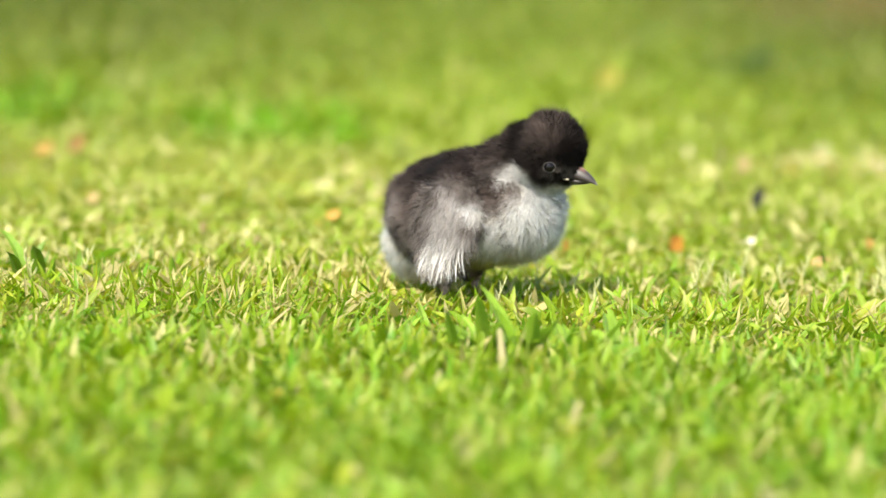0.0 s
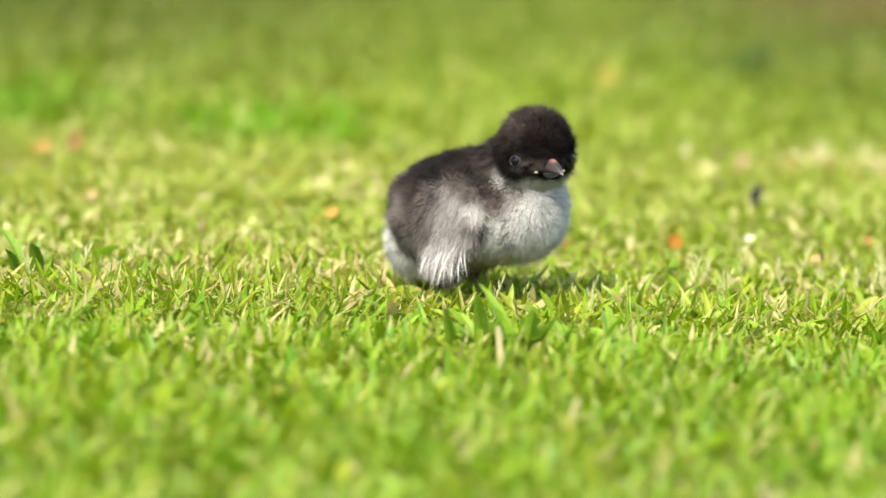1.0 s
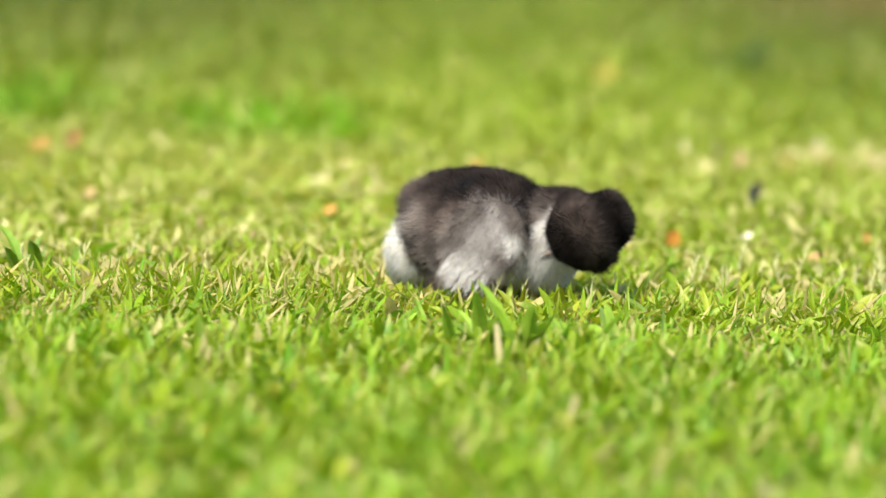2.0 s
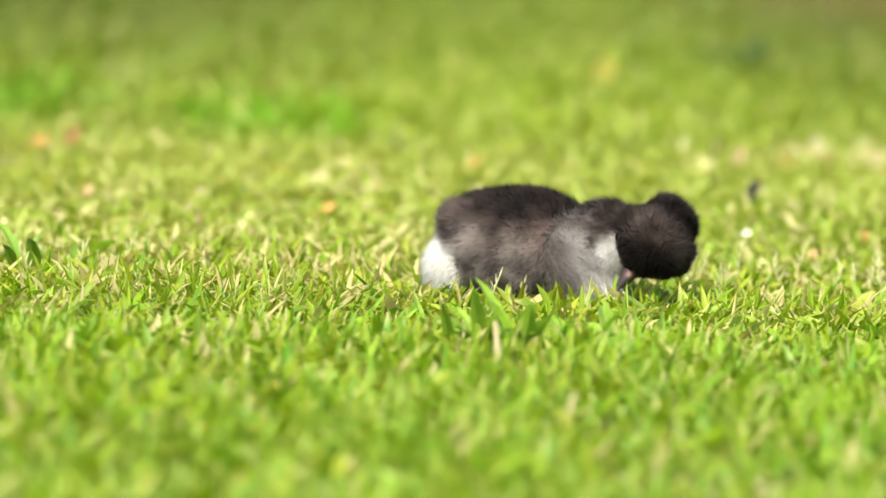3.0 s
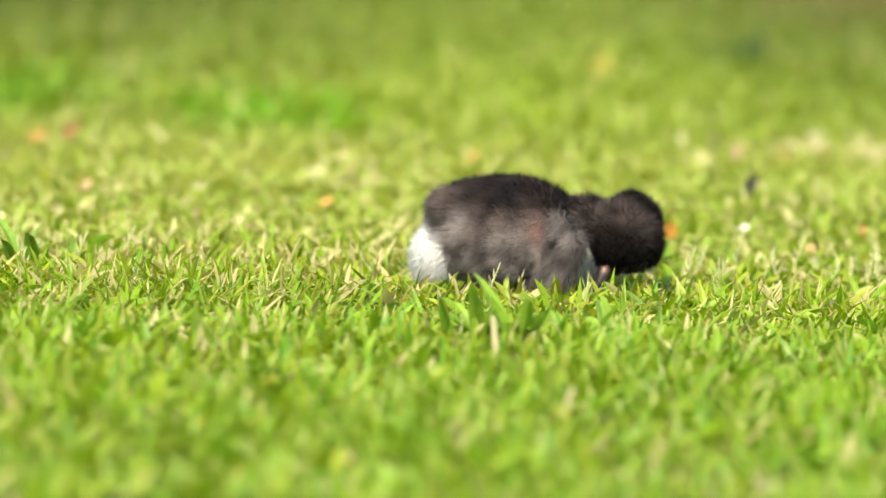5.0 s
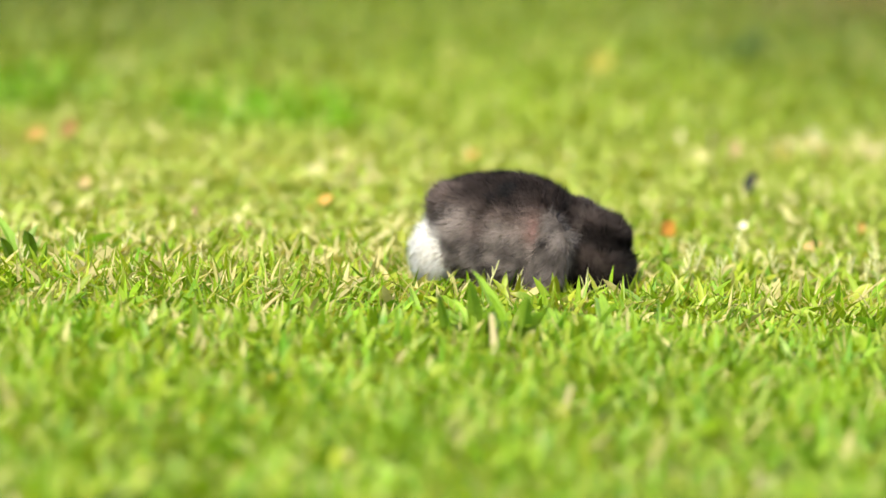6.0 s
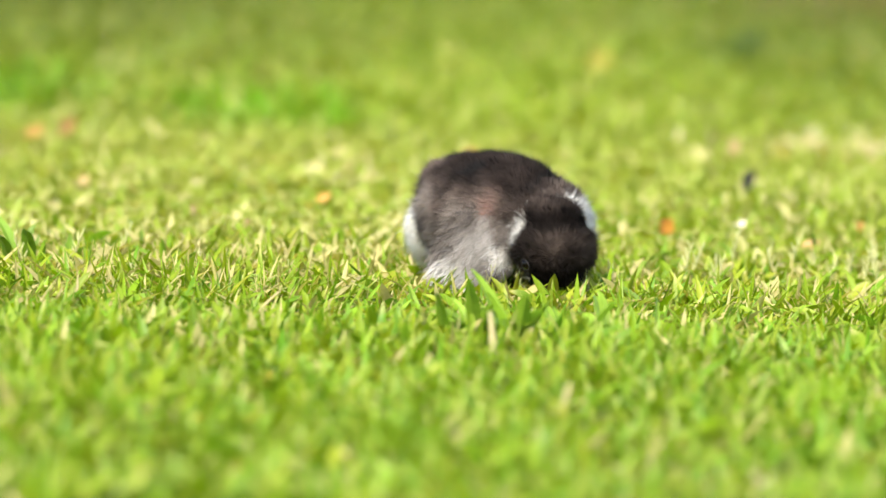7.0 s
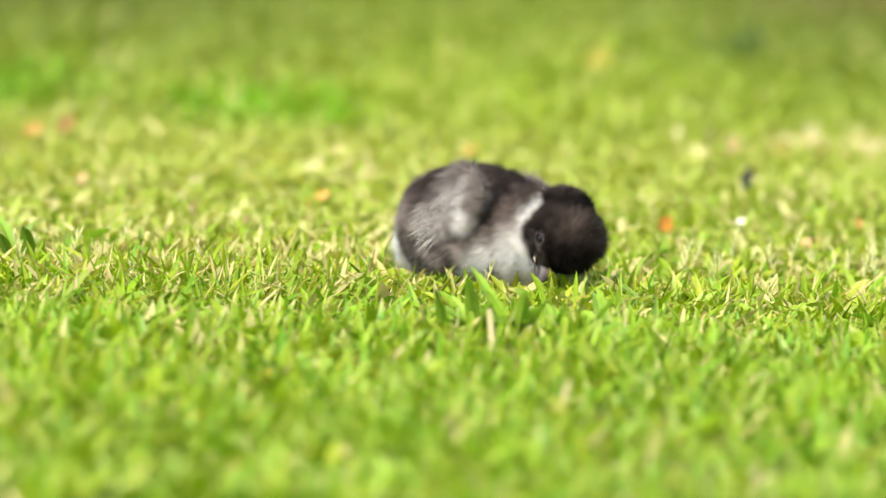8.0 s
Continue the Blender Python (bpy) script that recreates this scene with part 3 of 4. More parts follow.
def leaf_blade(length, width, rise, droop, az, col, rng, base=(0, 0, 0), steps=9):
    """One grass leaf, folded along its midrib, thick enough to have a lower side."""
    s = np.linspace(0, 1, steps + 1)
    el = rise - droop * s ** 1.6
    seg = length / steps
    dx = np.concatenate([[0], np.cumsum(np.cos(el[1:]) * seg)])
    dz = np.concatenate([[0], np.cumsum(np.sin(el[1:]) * seg)])
    out = np.array([math.cos(az), math.sin(az), 0])
    tw = rng.normal() * 0.4
    side = np.array([-math.sin(az), math.cos(az), 0]) * math.cos(tw) + np.array([0, 0, math.sin(tw)])
    spine = np.array(base) + out * dx[:, None] + np.array([0, 0, 1.0]) * dz[:, None]
    up = np.stack([-out[0] * np.sin(el), -out[1] * np.sin(el), np.cos(el)], -1)
    hw = (width * 0.5 * np.clip(np.minimum(0.5 + 1.3 * s, np.sqrt(np.clip(1 - s, 0, 1)) * 1.5), 0.02, 1) * (1 + 0.05 * np.sin(s * 14 + rng.uniform(0, 6))))[:, None]
    a, b = spine - side * hw + up * hw * 0.4, spine + side * hw + up * hw * 0.4
    low = spine - up * 0.0004
    v = np.stack([a, spine, b, low], 1).reshape(-1, 3)
    i = np.arange(steps)[:, None] * 4
    q = np.concatenate([i + np.array(c) for c in ([0, 1, 5, 4], [1, 2, 6, 5], [2, 3, 7, 6], [3, 0, 4, 7])])
    stripe = 1 + 0.12 * np.sin(s * 9 + rng.uniform(0, 6))[:, None] + rng.normal(size=(len(s), 1)) * 0.04
    c = np.repeat((np.array(col) * stripe)[:, None], 4, 1) * np.array([1.05, 0.85, 1.05, 0.95])[None, :, None]
    return v, q, np.clip(c.reshape(-1, 3), 0.003, 0.85)


def grass_tuft(x, y, count, length, width, col, seed, lean=None, low=35, high=85):
    rng = np.random.default_rng(seed)
    tuft = new("grass_tuft")
    tuft.matrix_basis = pose(*spot(x, y, -0.004))
    tagged(tuft, "tuft of broad bright green grass leaves in the lawn", "grass tuft", "broad grass tufts")
    for i in range(count):
        az = rng.uniform(0, 2 * math.pi) if lean is None else lean + rng.normal() * 0.7
        v, q, c = leaf_blade(length * rng.uniform(0.7, 1.15), width * rng.uniform(0.5, 0.95), radians(rng.uniform(low, high)), rng.uniform(0.2, 1.2), az,
                             np.array(col) * rng.uniform(0.85, 1.15), rng, rng.normal(size=3) * np.array([0.009, 0.009, 0]))
        piece("leaf", mesh_of("leaf", v, [q], c, GRASS, shade=False), tuft)
    return tuft


def seed_head(x, y, height, lean, seed, spikes=9, col=(0.52, 0.52, 0.26)):
    """A meadow grass panicle: a thin culm with small overlapping spikelets."""
    rng = np.random.default_rng(seed)
    ob = new("grass_seed_head")
    ob.matrix_basis = pose(*spot(x, y, -0.004))
    tagged(ob, "pale green meadow grass seed head on thin stalk", "seed head", "grass seed heads")
    s = np.linspace(0, 1, 8)
    az = rng.uniform(0, 6.28)
    line = np.stack([np.cos(az) * lean * height * s ** 1.8, np.sin(az) * lean * height * s ** 1.8, height * s], -1)
    v, q, ends = tube(line, np.linspace(0.0007, 0.0003, 8), 6)
    piece("stalk", mesh_of("stalk", v, [q, ends], np.tile(np.array([0.52, 0.52, 0.24]), (len(v), 1)), GRASS), ob)
    d, dq = ball_grid(7, 7)
    for i in range(spikes):
        f = 0.58 + 0.42 * i / max(1, spikes - 1)
        at = np.array([np.interp(f, s, line[:, k]) for k in range(3)])
        a = i * 2.4 + rng.normal() * 0.3
        way = unit(np.array([math.cos(a) * 0.34, math.sin(a) * 0.34, 0.9]))
        ref = unit(np.cross(way, np.array([0.3, 0.2, 0.9])))
        frame3 = np.stack([way, ref, np.cross(way, ref)])
        ln = 0.0028 * rng.uniform(0.8, 1.3)
        shape = d * np.array([ln, 0.00042, 0.00036])
        shape[:, 1:] *= (1 - 0.5 * smooth(0, 1, d[:, :1]))
        vv = shape @ frame3 + at + way * ln
        c = np.tile(np.array(col) * rng.uniform(0.8, 1.3), (len(vv), 1))
        c = blend(c, np.array([0.52, 0.50, 0.28]), smooth(0.2, 1, d[:, 0]) * 0.7)
        piece("spikelet", mesh_of("spikelet", vv, [dq], c, GRASS), ob)
    return ob


def straw_stalk(x, y, length, az, rise, radius, label, col=(0.6, 0.5, 0.25)):
    s = np.linspace(0, 1, 10)
    el = rise - 0.25 * s
    pts = np.stack([np.cos(az) * np.cos(el) * length * s, np.sin(az) * np.cos(el) * length * s, 0.004 + np.sin(el) * length * s], -1)
    v, q, ends = tube(pts, radius * (1 - 0.5 * s) * (1 + 0.25 * (np.abs(s - 0.55) < 0.06)), 8)
    c = np.tile(np.array(col), (len(v), 1)) * np.random.default_rng(3).uniform(0.85, 1.1, (len(v), 1))
    ob = piece("straw_stalk", mesh_of("straw_stalk", v, [q, ends], c, GRASS), m=pose(*spot(x, y, -0.004)))
    return tagged(ob, label, "straw")


def fallen_leaf(x, y, z, length, width, turn, tilt, col, label, seed, curl=0.35, name="fallen_leaf", category="leaf"):
    """A small dry leaf: toothed outline, raised midrib, curled up at the sides."""
    rng = np.random.default_rng(seed)
    n, m = 13, 7
    s = np.linspace(0, 1, n)
    w = np.sin(np.pi * np.clip(s * 0.97 + 0.02, 0, 1)) ** 0.75 * (1 + 0.14 * np.sin(s * 30)) * width * 0.5
    t = np.linspace(-1, 1, m)
    px = (s[:, None] - 0.5) * length + 0 * t[None]
    py = w[:, None] * t[None]
    pz = curl * np.abs(py) ** 1.5 * 8 + 0.25 * length * (s[:, None] - 0.5) ** 2 - 0.06 * width * (np.abs(t)[None] < 0.2) + rng.normal(size=(n, m)) * width * 0.03
    top = np.stack([px, py, pz], -1).reshape(-1, 3)
    v = np.vstack([top, top - np.array([0, 0, 0.0003])])
    i, j = np.meshgrid(np.arange(n - 1), np.arange(m - 1), indexing="ij")
    q = np.stack([i * m + j, (i + 1) * m + j, (i + 1) * m + j + 1, i * m + j + 1], -1).reshape(-1, 4)
    rim = [[a * m, (a + 1) * m, (a + 1) * m + n * m, a * m + n * m] for a in range(n - 1)] + [[a * m + m - 1, a * m + m - 1 + n * m, (a + 1) * m + m - 1 + n * m, (a + 1) * m + m - 1] for a in range(n - 1)]
    c = np.array(col) * rng.uniform(0.75, 1.2, (n * m, 1))
    c = np.vstack([c, c])
    ob = piece(name, mesh_of(name, v, [np.vstack([q, q[:, ::-1] + n * m, rim])], np.clip(c, 0, 0.9), RUST_LEAF), m=pose(*spot(x, y, z), tilt, -tilt * 0.4, turn))
    sv, sq, se = tube([(-length * 0.5, 0, 0.02 * length), (-length * 0.62, 0.0008, 0.03 * length), (-length * 0.75, 0.001, 0.0)], [0.0005, 0.0004, 0.0004], 6)
    piece("leaf_stalk", mesh_of("leaf_stalk", sv, [sq, se], np.tile(np.array(col) * 0.6, (len(sv), 1)), RUST_LEAF), ob)
    return tagged(ob, label, category)


def litter():
    broad, deep = (0.25, 0.39, 0.03), (0.19, 0.32, 0.02)
    # the broad tufts before the chick
    grass_tuft(0.0300, -0.230, 9, 0.054, 0.0112, broad, 21, low=52, high=88)
    grass_tuft(0.0120, -0.220, 6, 0.046, 0.0092, broad, 22, low=52, high=88)
    grass_tuft(0.054, -0.235, 8, 0.046, 0.0110, broad, 23, low=45)
    grass_tuft(0.0755, -0.220, 7, 0.043, 0.0100, broad, 24)
    grass_tuft(0.092, -0.230, 7, 0.034, 0.0080, broad, 25)
    grass_tuft(0.042, -0.065, 6, 0.024, 0.0050, broad, 26)
    grass_tuft(-0.008, -0.110, 6, 0.026, 0.0055, broad, 27)
    for i, (x, y) in enumerate(((0.125, -0.11), (0.150, -0.05), (0.172, -0.09), (0.165, -0.16), (0.135, -0.19), (0.195, -0.03), (0.11, -0.23), (-0.06, -0.16), (-0.13, -0.12), (-0.165, -0.2), (-0.10, -0.06), (0.02, -0.27), (0.07, -0.33), (0.15, -0.30), (-0.05, -0.37), (-0.13, -0.34))):
        grass_tuft(x, y, 7, 0.027, 0.0062, broad, 40 + i)
    # darker blades beside the dry belt
    for i, (x, y, n, ln, w) in enumerate(((-0.216, 0.10, 6, 0.042, 0.0100), (-0.190, 0.125, 6, 0.030, 0.006), (-0.1785, 0.10, 6, 0.026, 0.006), (-0.1655, 0.102, 6, 0.028, 0.006), (-0.1327, 0.078, 5, 0.030, 0.006), (-0.0986, 0.1266, 5, 0.028, 0.006), (-0.205, 0.05, 6, 0.028, 0.006), (0.112, 0.10, 5, 0.026, 0.005), (0.155, 0.06, 5, 0.026, 0.005), (0.2, 0.10, 6, 0.028, 0.005))):
        grass_tuft(x, y, n, ln, w, deep, 70 + i, low=40, high=86)
    # a dark weed clump far back
    for i, (x, y) in enumerate(((0.2215, 1.40), (0.2295, 1.44))):
        weed = grass_tuft(x, y, 14, 0.034, 0.010, (0.06, 0.105, 0.016), 90 + i, low=55, high=88)
        tagged(weed, "dark green broadleaf weed clump in the lawn", "weed", "dark weeds")
    # seed heads
    for i, (x, y, h, n) in enumerate(((0.1479, 0.1023, 0.031, 9), (0.1755, 0.0902, 0.030, 9), (0.1217, 0.0431, 0.026, 8), (0.2205, 0.0783, 0.028, 11), (0.1946, 0.0547, 0.024, 10), (0.0893, 0.0431, 0.022, 8), (0.0229, -0.045, 0.025, 9), (0.0435, -0.045, 0.021, 9), (0.0695, -0.06, 0.023, 8), (-0.205, 0.13, 0.027, 9), (-0.185, 0.14, 0.026, 9), (-0.12, 0.10, 0.02, 8), (0.21, 0.05, 0.026, 10), (0.135, 0.06, 0.022, 8), (0.10, 0.02, 0.018, 8), (-0.07, 0.02, 0.019, 8), (-0.15, 0.04, 0.02, 8), (0.185, 0.02, 0.022, 8),
                                   (0.1195, -0.004, 0.030, 10), (0.1265, 0.022, 0.026, 9), (0.1380, 0.050, 0.024, 9), (0.1700, 0.020, 0.026, 9), (0.2030, 0.060, 0.024, 11), (0.2180, 0.045, 0.028, 12), (0.2230, 0.010, 0.030, 12), (0.0620, 0.005, 0.022, 9), (0.0700, -0.015, 0.020, 9), (-0.1620, 0.16, 0.026, 9))):
        seed_head(x, y - 0.055 * (y > 0.03), h, 0.25, 100 + i, n)
    # straw and fallen leaves
    straw_stalk(-0.0900, -0.135, 0.034, 0.9, 0.85, 0.0011, "pale dry straw stalk leaning in the grass")
    straw_stalk(0.0270, -0.300, 0.034, 1.7, 1.35, 0.0024, "upright pale tan dry grass stem", (0.46, 0.40, 0.19))
    straw_stalk(0.0500, -0.500, 0.030, 1.2, 1.3, 0.0022, "upright pale tan dry grass stem", (0.46, 0.40, 0.19))
    rust, tan, pale = (0.36, 0.16, 0.015), (0.46, 0.33, 0.14), (0.66, 0.55, 0.36)
    fallen_leaf(0.1228, 0.2067, 0.014, 0.013, 0.009, 55, 60, rust, "small orange dry leaf caught in the grass", 1)
    fallen_leaf(0.0640, 0.1934, 0.014, 0.013, 0.005, 80, 70, rust, "small orange dry leaf caught in the grass", 2)
    fallen_leaf(0.1625, 0.205, 0.016, 0.0058, 0.0042, 20, 50, (0.62, 0.56, 0.40), "small white petal on the grass", 4, name="petal", category="petal")
    fallen_leaf(0.1930, 0.1205, 0.014, 0.011, 0.006, 10, 40, (0.52, 0.30, 0.14), "tan dry leaf lying on the grass", 31)
    fallen_leaf(0.2250, 0.2100, 0.014, 0.010, 0.006, 70, 60, (0.45, 0.26, 0.05), "small orange dry leaf caught in the grass", 32)
    fallen_leaf(-0.1999, 0.4400, 0.014, 0.010, 0.007, 40, 60, (0.46, 0.34, 0.14), "tan dry leaf lying on the grass", 33)
    fallen_leaf(-0.0993, 0.2300, 0.013, 0.008, 0.005, 80, 65, (0.54, 0.38, 0.17), "tan dry leaf lying on the grass", 34)
    fallen_leaf(-0.0860, 0.2250, 0.013, 0.007, 0.003, 85, 70, (0.50, 0.32, 0.04), "small yellow dry leaf caught in the grass", 35)
    fallen_leaf(-0.0613, 0.3600, 0.013, 0.009, 0.005, 20, 60, (0.52, 0.28, 0.06), "small orange dry leaf caught in the grass", 36)
    fallen_leaf(-0.1315, 0.3000, 0.013, 0.008, 0.004, 85, 70, (0.55, 0.36, 0.20), "tan dry leaf lying on the grass", 37)
    fallen_leaf(0.1178, 1.2700, 0.016, 0.020, 0.012, 30, 50, (0.32, 0.27, 0.04), "small yellow dry leaf caught in the grass", 38)
    fallen_leaf(-0.2480, 0.7100, 0.016, 0.014, 0.008, 30, 60, (0.36, 0.22, 0.05), "rust brown dry leaf caught in the grass", 39)
    fallen_leaf(-0.2301, 0.739, 0.016, 0.020, 0.009, 60, 60, (0.30, 0.17, 0.05), "rust brown dry leaf caught in the grass", 5)
    fallen_leaf(0.0225, 0.6307, 0.012, 0.012, 0.005, 5, 50, (0.36, 0.22, 0.04), "small orange dry leaf caught in the grass", 7)
    fallen_leaf(0.1793, 0.6307, 0.016, 0.020, 0.011, 75, 60, tan, "tan dry leaf lying on the grass", 8)
    fallen_leaf(-0.0713, -0.3566, 0.013, 0.005, 0.004, 20, 50, (0.5, 0.34, 0.04), "small yellow dry leaf caught in the grass", 13)
    fallen_leaf(-0.0964, -0.4818, 0.013, 0.005, 0.004, 50, 50, (0.5, 0.34, 0.04), "small yellow dry leaf caught in the grass", 15)
    fallen_leaf(0.2010, -0.2748, 0.014, 0.016, 0.006, 85, 60, (0.5, 0.18, 0.06), "rust brown dry leaf caught in the grass", 16)
    fallen_leaf(0.177, 0.4250, 0.016, 0.022, 0.008, 62, 75, (0.03, 0.028, 0.027), "small black feather standing in the grass", 17, name="feather", category="feather")


litter()


# ---- movement ----
# seconds; torso: x, y, z, turn, pitch; head: x, y, z, forward x, y, z, up x, y, z; wing: swing, spread, shift, rise
POSES = [
    (0, (0.0136, 0, 0.0525, -32, 9), (0.0503, -0.022, 0.083, 0.88, -0.42, -0.1, 0, 0, 1), (58, 8, -0.007, 0)),
    (0.3, (0.0138, 0, 0.0522, -32, 9), (0.0508, -0.022, 0.0827, 0.86, -0.46, -0.08, 0, 0, 1), (58, 8, -0.007, 0)),
    (0.5, (0.0148, 0, 0.052, -32, 9), (0.0451, -0.024, 0.0842, 0.45, -0.88, 0.11, 0, 0, 1), (58, 8, -0.007, 0)),
    (0.8, (0.0157, 0, 0.0515, -32, 9), (0.0451, -0.024, 0.0837, 0.45, -0.88, 0.1, 0, 0, 1), (58, 8, -0.007, 0)),
    (1.0, (0.0156, 0, 0.0515, -32, 9), (0.0453, -0.025, 0.0832, 0.45, -0.88, 0.08, 0, 0, 1), (58, 8, -0.007, 0)),
    (1.1, (0.0151, 0, 0.051, -32, 9), (0.0465, -0.025, 0.0825, 0.04, -0.97, -0.1, 0, -0.1, 1), (58, 8, -0.007, 0)),
    (1.2, (0.0143, 0, 0.0498, -32, 10), (0.0515, -0.034, 0.0774, -0.42, -0.7, -0.58, 0.1, -0.6, 0.8), (56, 8, -0.007, 0)),
    (1.3, (0.0138, 0, 0.0491, -30, 8), (0.0583, -0.034, 0.0737, -0.63, -0.28, -0.72, 0.15, -0.85, 0.5), (54, 8, -0.007, 0)),
    (1.4, (0.0154, 0, 0.0473, -28, 3), (0.0635, -0.034, 0.0701, -0.68, -0.25, -0.68, 0.2, -0.9, 0.35), (40, 10, 0, 0.002)),
    (1.5, (0.0202, 0, 0.0438, -28, -3), (0.0665, -0.034, 0.0518, -0.7, -0.1, -0.7, 0.2, -0.9, 0.3), (22, 0, 0.006, 0.004)),
    (1.6, (0.0181, 0, 0.0414, -24, -8), (0.0636, -0.034, 0.0326, -0.5, -0.2, -0.84, 0.3, -0.9, 0.3), (22, 0, 0.006, 0.004)),
    (1.7, (0.0181, 0, 0.0421, -24, -5), (0.063, -0.034, 0.0459, -0.85, -0.25, -0.46, 0.2, -0.9, 0.3), (22, 0, 0.006, 0.004)),
    (2.3, (0.0286, 0, 0.0372, -8, -5), (0.084, -0.032, 0.0408, -0.85, -0.25, -0.46, 0.2, -0.9, 0.3), (70, 16, 0, 0)),
    (2.8, (0.0392, 0, 0.0327, 3, -5), (0.0989, -0.038, 0.0374, -0.98, -0.27, 0.08, 0.1, -0.9, 0.35), (98, 12, 0.003, 0.005)),
    (3.0, (0.0417, 0, 0.0302, 3, -4), (0.1052, -0.036, 0.0385, -0.56, -0.45, -0.69, 0.2, -0.9, 0.3), (98, 12, 0.003, 0.005)),
    (3.1, (0.0423, 0, 0.0328, 3, -10), (0.1039, -0.038, 0.03, -0.94, -0.27, -0.25, 0.15, -0.9, 0.35), (98, 12, 0.003, 0.005)),
    (3.3, (0.042, 0, 0.0331, 3, -9), (0.1043, -0.038, 0.033, -0.92, -0.27, -0.33, 0.15, -0.9, 0.35), (98, 12, 0.003, 0.005)),
    (3.5, (0.0422, 0, 0.0333, 3, -7), (0.104, -0.038, 0.0352, -0.97, -0.27, -0.18, 0.1, -0.9, 0.35), (98, 12, 0.003, 0.007)),
    (3.6, (0.0417, 0, 0.0326, 3, -7), (0.1107, -0.032, 0.0346, -0.72, -0.25, -0.65, 0.2, -0.9, 0.3), (78, 130, 0, 0)),
    (3.7, (0.0409, 0, 0.0323, 3, -9), (0.1011, -0.022, 0.0189, -0.4, 0, -0.9, 0.5, -0.8, 0.2), (80, 130, 0, 0)),
    (3.8, (0.0395, 0, 0.0333, 3, -10), (0.0995, -0.022, 0.021, -0.35, 0, -0.93, 0.5, -0.8, 0.2), (80, 130, 0, 0)),
    (4.0, (0.0372, 0, 0.0326, 4, -6), (0.0958, -0.022, 0.036, -0.27, -0.86, -0.43, 0.1, -0.45, 0.85), (88, 130, 0, 0)),
    (4.3, (0.0373, 0, 0.0332, 4, -6), (0.0937, -0.022, 0.0356, -0.44, -0.68, -0.58, 0.14, -0.69, 0.71), (90, 130, 0, 0)),
    (4.5, (0.0373, 0, 0.0329, 4, -5), (0.0954, -0.022, 0.0348, -0.46, -0.68, -0.57, 0.14, -0.69, 0.71), (90, 130, 0, 0)),
    (4.7, (0.0374, 0, 0.0327, 4, -5), (0.0939, -0.022, 0.0329, -0.44, -0.68, -0.58, 0.14, -0.69, 0.71), (90, 130, 0, 0)),
    (5.3, (0.0361, 0, 0.0329, 3, -5), (0.0886, -0.008, 0.0427, -0.42, -0.64, -0.64, 0.1, -0.7, 0.7), (90, 130, 0, 0)),
    (5.8, (0.036, 0, 0.0329, 1, -4), (0.083, -0.012, 0.0517, -0.42, -0.58, -0.68, 0.1, -0.75, 0.6), (88, 130, 0, 0)),
    (5.9, (0.0354, 0, 0.0333, 0, -6), (0.0814, -0.012, 0.0469, -0.45, -0.5, -0.72, 0.1, -0.8, 0.5), (88, 130, 0, 0)),
    (6.0, (0.0376, 0, 0.0332, 0, -7), (0.0782, -0.012, 0.0226, -0.3, 0, -0.95, 0.3, -0.9, 0.3), (88, 130, -0.003, -0.001)),
    (6.3, (0.0373, 0, 0.0335, -8, -8), (0.0813, -0.012, 0.0212, -0.2, 0, -0.98, 0.3, -0.9, 0.3), (86, 130, -0.005, -0.002)),
    (6.5, (0.0354, 0, 0.0352, -16, -9), (0.0788, -0.016, 0.0245, -0.05, -0.1, -1, 0.62, -0.75, 0.1), (84, 125, -0.006, -0.003)),
    (6.6, (0.0356, 0, 0.0435, -20, -28), (0.0739, -0.02, 0.0299, 0, -0.15, -1, 0.66, -0.7, 0.1), (60, 40, -0.004, -0.004)),
    (6.7, (0.0345, 0, 0.0428, -26, -24), (0.0706, -0.026, 0.0321, 0, -0.15, -1, 0.66, -0.7, 0.1), (40, 16, -0.002, -0.013)),
    (6.8, (0.0318, 0, 0.0405, -30, -6), (0.0573, -0.034, 0.0324, 0, -0.15, -1, 0.66, -0.7, 0.1), (40, 16, -0.002, -0.013)),
    (7.0, (0.0319, 0, 0.042, -32, -6), (0.058, -0.036, 0.0313, 0, -0.15, -1, 0.66, -0.7, 0.1), (40, 16, -0.002, -0.013)),
    (7.2, (0.0314, 0, 0.0418, -32, -6), (0.0603, -0.036, 0.0366, 0, -0.15, -1, 0.66, -0.7, 0.1), (40, 16, -0.002, -0.013)),
    (7.4, (0.0306, 0, 0.0419, -32, -6), (0.0631, -0.036, 0.0376, 0, -0.15, -1, 0.66, -0.7, 0.1), (40, 16, -0.002, -0.013)),
    (7.5, (0.0289, 0, 0.0415, -33, -6), (0.0442, -0.038, 0.0355, -0.4, -0.3, -0.85, 0.15, -0.9, 0.35), (40, 16, -0.002, -0.013)),
    (7.6, (0.0287, 0, 0.0381, -35, -3), (0.066, -0.036, 0.0363, 0, -0.15, -1, 0.66, -0.7, 0.1), (40, 16, -0.002, -0.013)),
    (7.7, (0.0288, 0, 0.039, -35, -6), (0.0633, -0.036, 0.0361, 0, -0.15, -1, 0.66, -0.7, 0.1), (40, 16, -0.002, -0.013)),
    (7.8, (0.0295, 0, 0.0405, -33, -6), (0.0761, -0.034, 0.0313, 0, -0.15, -1, 0.66, -0.7, 0.1), (40, 16, -0.002, -0.013)),
    (7.9, (0.0287, 0, 0.0398, -36, -6), (0.0668, -0.036, 0.0336, 0, -0.15, -1, 0.66, -0.7, 0.1), (34, 30, -0.001, 0)),
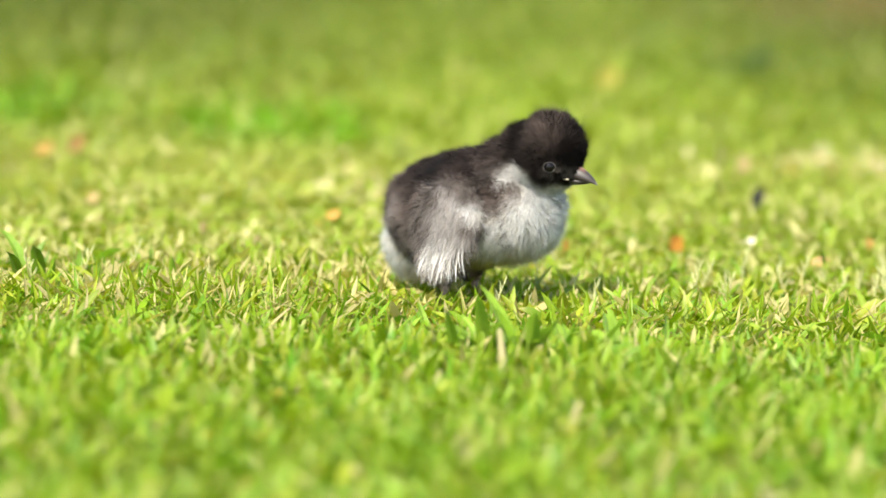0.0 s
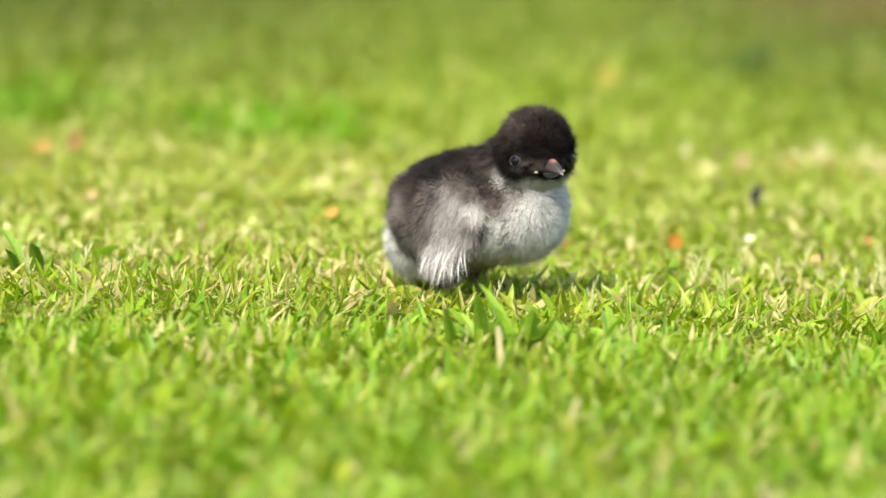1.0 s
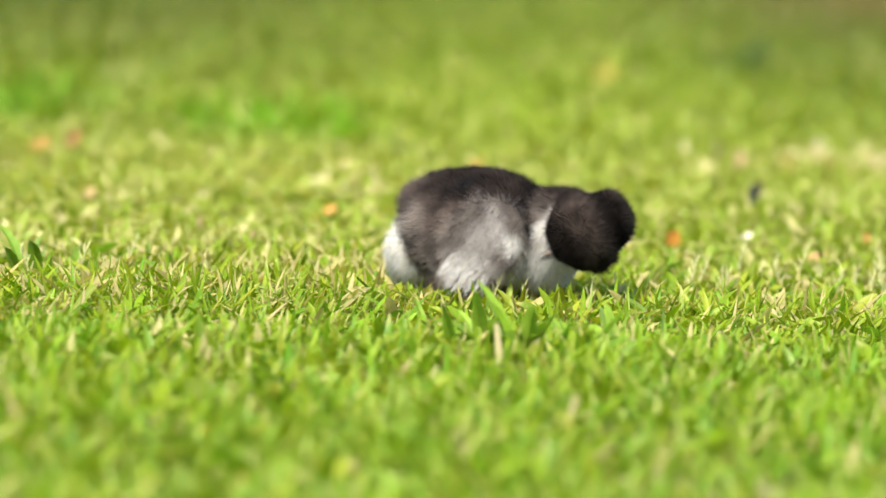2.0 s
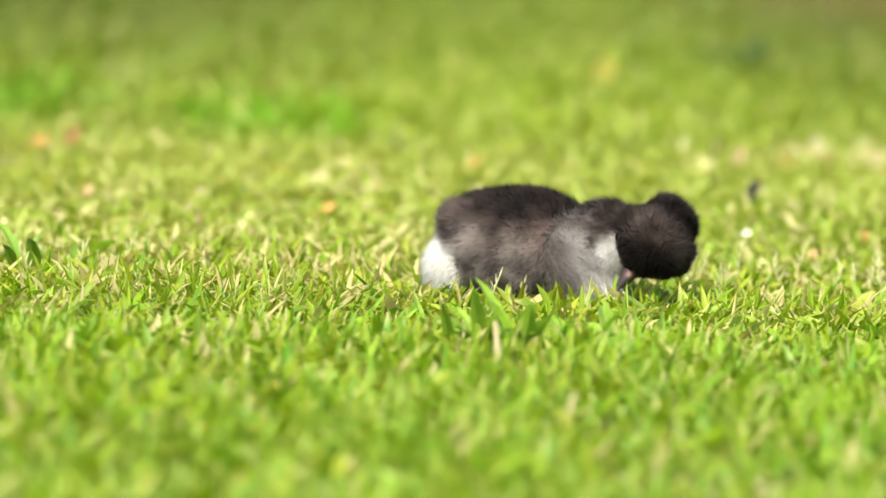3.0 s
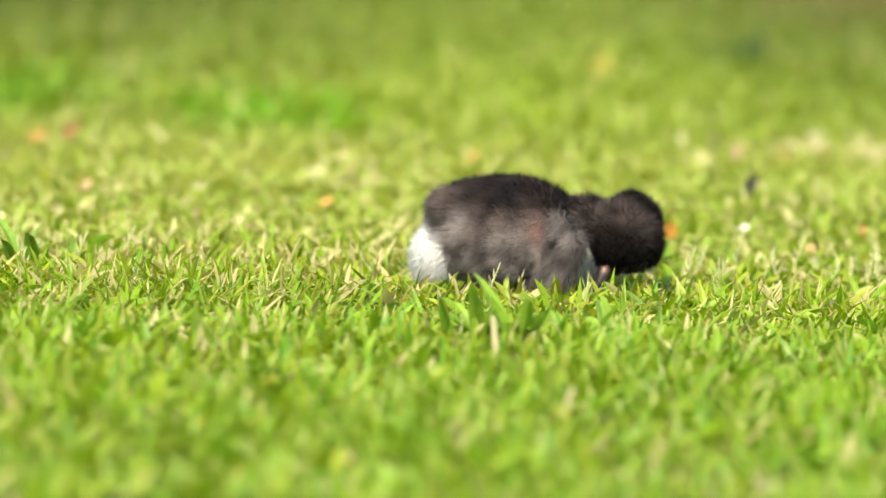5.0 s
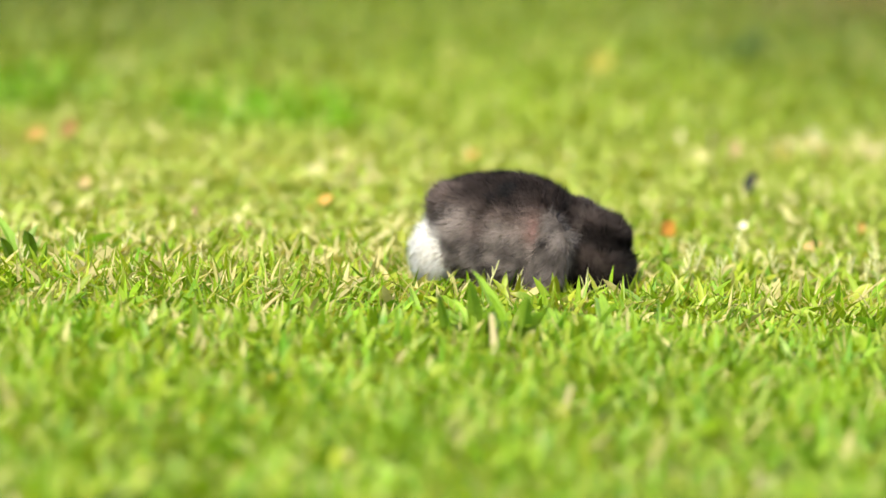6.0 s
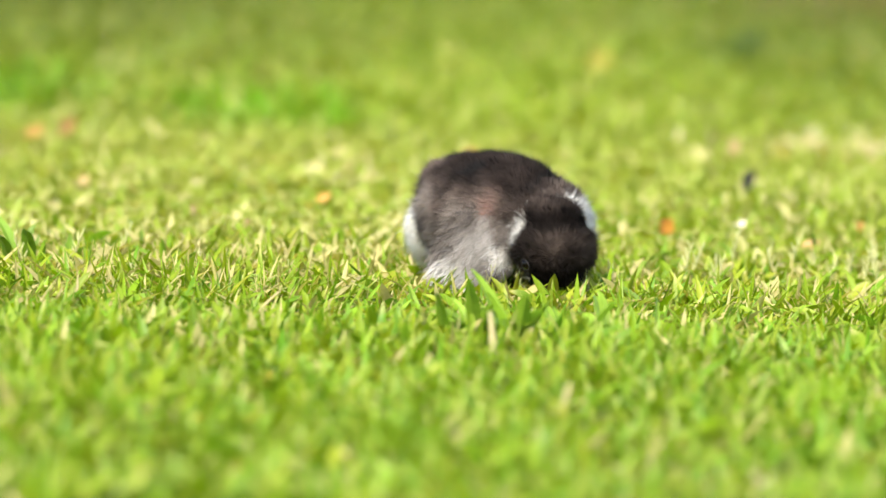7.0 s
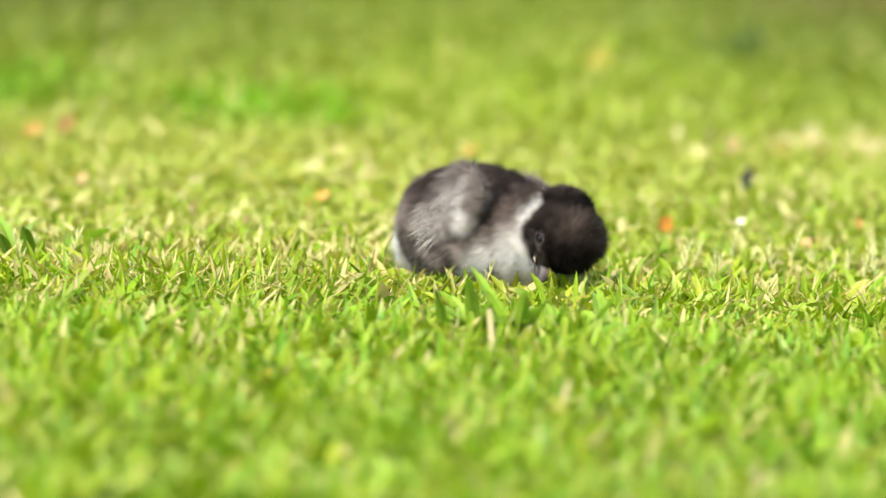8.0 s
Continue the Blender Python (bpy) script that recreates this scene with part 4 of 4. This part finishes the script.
    (8.0, (0.0229, 0, 0.0347, -44, -1), (0.0628, -0.036, 0.0354, -0.12, -0.55, -0.82, 0.88, -0.42, 0.2), (12, -8, 0.004, 0.009)),
]


def facing(at, forward, up):
    f = Vector(forward).normalized()
    side = Vector(up).cross(f).normalized()
    m = Matrix((f, side, f.cross(side))).transposed().to_4x4()
    return Matrix.Translation(at) @ m


def motions():
    rows = {ob: [] for ob in (chick, torso, neck, head, breast, tail, vent, *wings, *thighs, *legs)}
    for t, b, h, w in POSES:
        base = pose(b[0], b[1], 0, 0, 0, b[3])
        to_chick = base.inverted()
        body = pose(b[0], b[1], b[2], 0, 0, b[3]) @ pose(0, 0, 0, 0, -b[4], 0)
        skull = facing(h[:3], h[3:6], h[6:])
        rows[chick].append((t, base))
        rows[torso].append((t, to_chick @ body))
        rows[breast].append((t, to_chick @ body @ pose(0.0295, 0, -0.002)))
        rows[tail].append((t, to_chick @ body @ pose(-0.0325, 0, 0.0125)))
        rows[vent].append((t, to_chick @ body @ pose(-0.0335, 0, -0.0105)))
        rows[head].append((t, to_chick @ skull))
        end = skull @ Vector((-0.008, 0, -0.007))
        lift = min(1.0, max(0.0, (end.z - body.translation.z - 0.014) / 0.012))
        drop = min(1.0, max(0.0, (body.translation.z - end.z) / 0.02))
        start = body @ Vector((0.018 - 0.005 * lift, 0, 0.0005 + 0.011 * lift - 0.006 * drop))
        way = (end - start).normalized()
        # a head laid back on the body rolls the neck, throat towards the shoulder
        roll = 0.7 * min(1.0, max(0.0, (-skull.col[0].x - 0.62) / 0.25))
        up = (body.to_3x3() @ Vector((0, roll, 1)))
        side = up.cross(way).normalized()
        m = Matrix((way, side, way.cross(side))).transposed().to_4x4()
        rows[neck].append((t, to_chick @ Matrix.Translation(start.lerp(end, 0.5)) @ m))
        for wing, s in zip(wings, (-1, 1)):
            rows[wing].append((t, to_chick @ body @ pose(0.019 + w[2], s * 0.0258, 0.012 + (w[3] if s < 0 else 0), s * 14, 0, 0) @ pose(0, 0, 0, 0, -w[0], s * -w[1])))
        for thigh, s in zip(thighs, (-1, 1)):
            rows[thigh].append((t, to_chick @ body @ pose(-0.012, s * 0.0135, -0.0225, 0, b[4], 0)))
        for leg, s in zip(legs, (-1, 1)):
            hip = to_chick @ body @ Vector((-0.012, s * 0.013, -0.018))
            rows[leg].append((t, pose(hip.x + 0.002, hip.y, 0, 0, 0, 0)))
    for ob, r in rows.items():
        walk(ob, r)


motions()
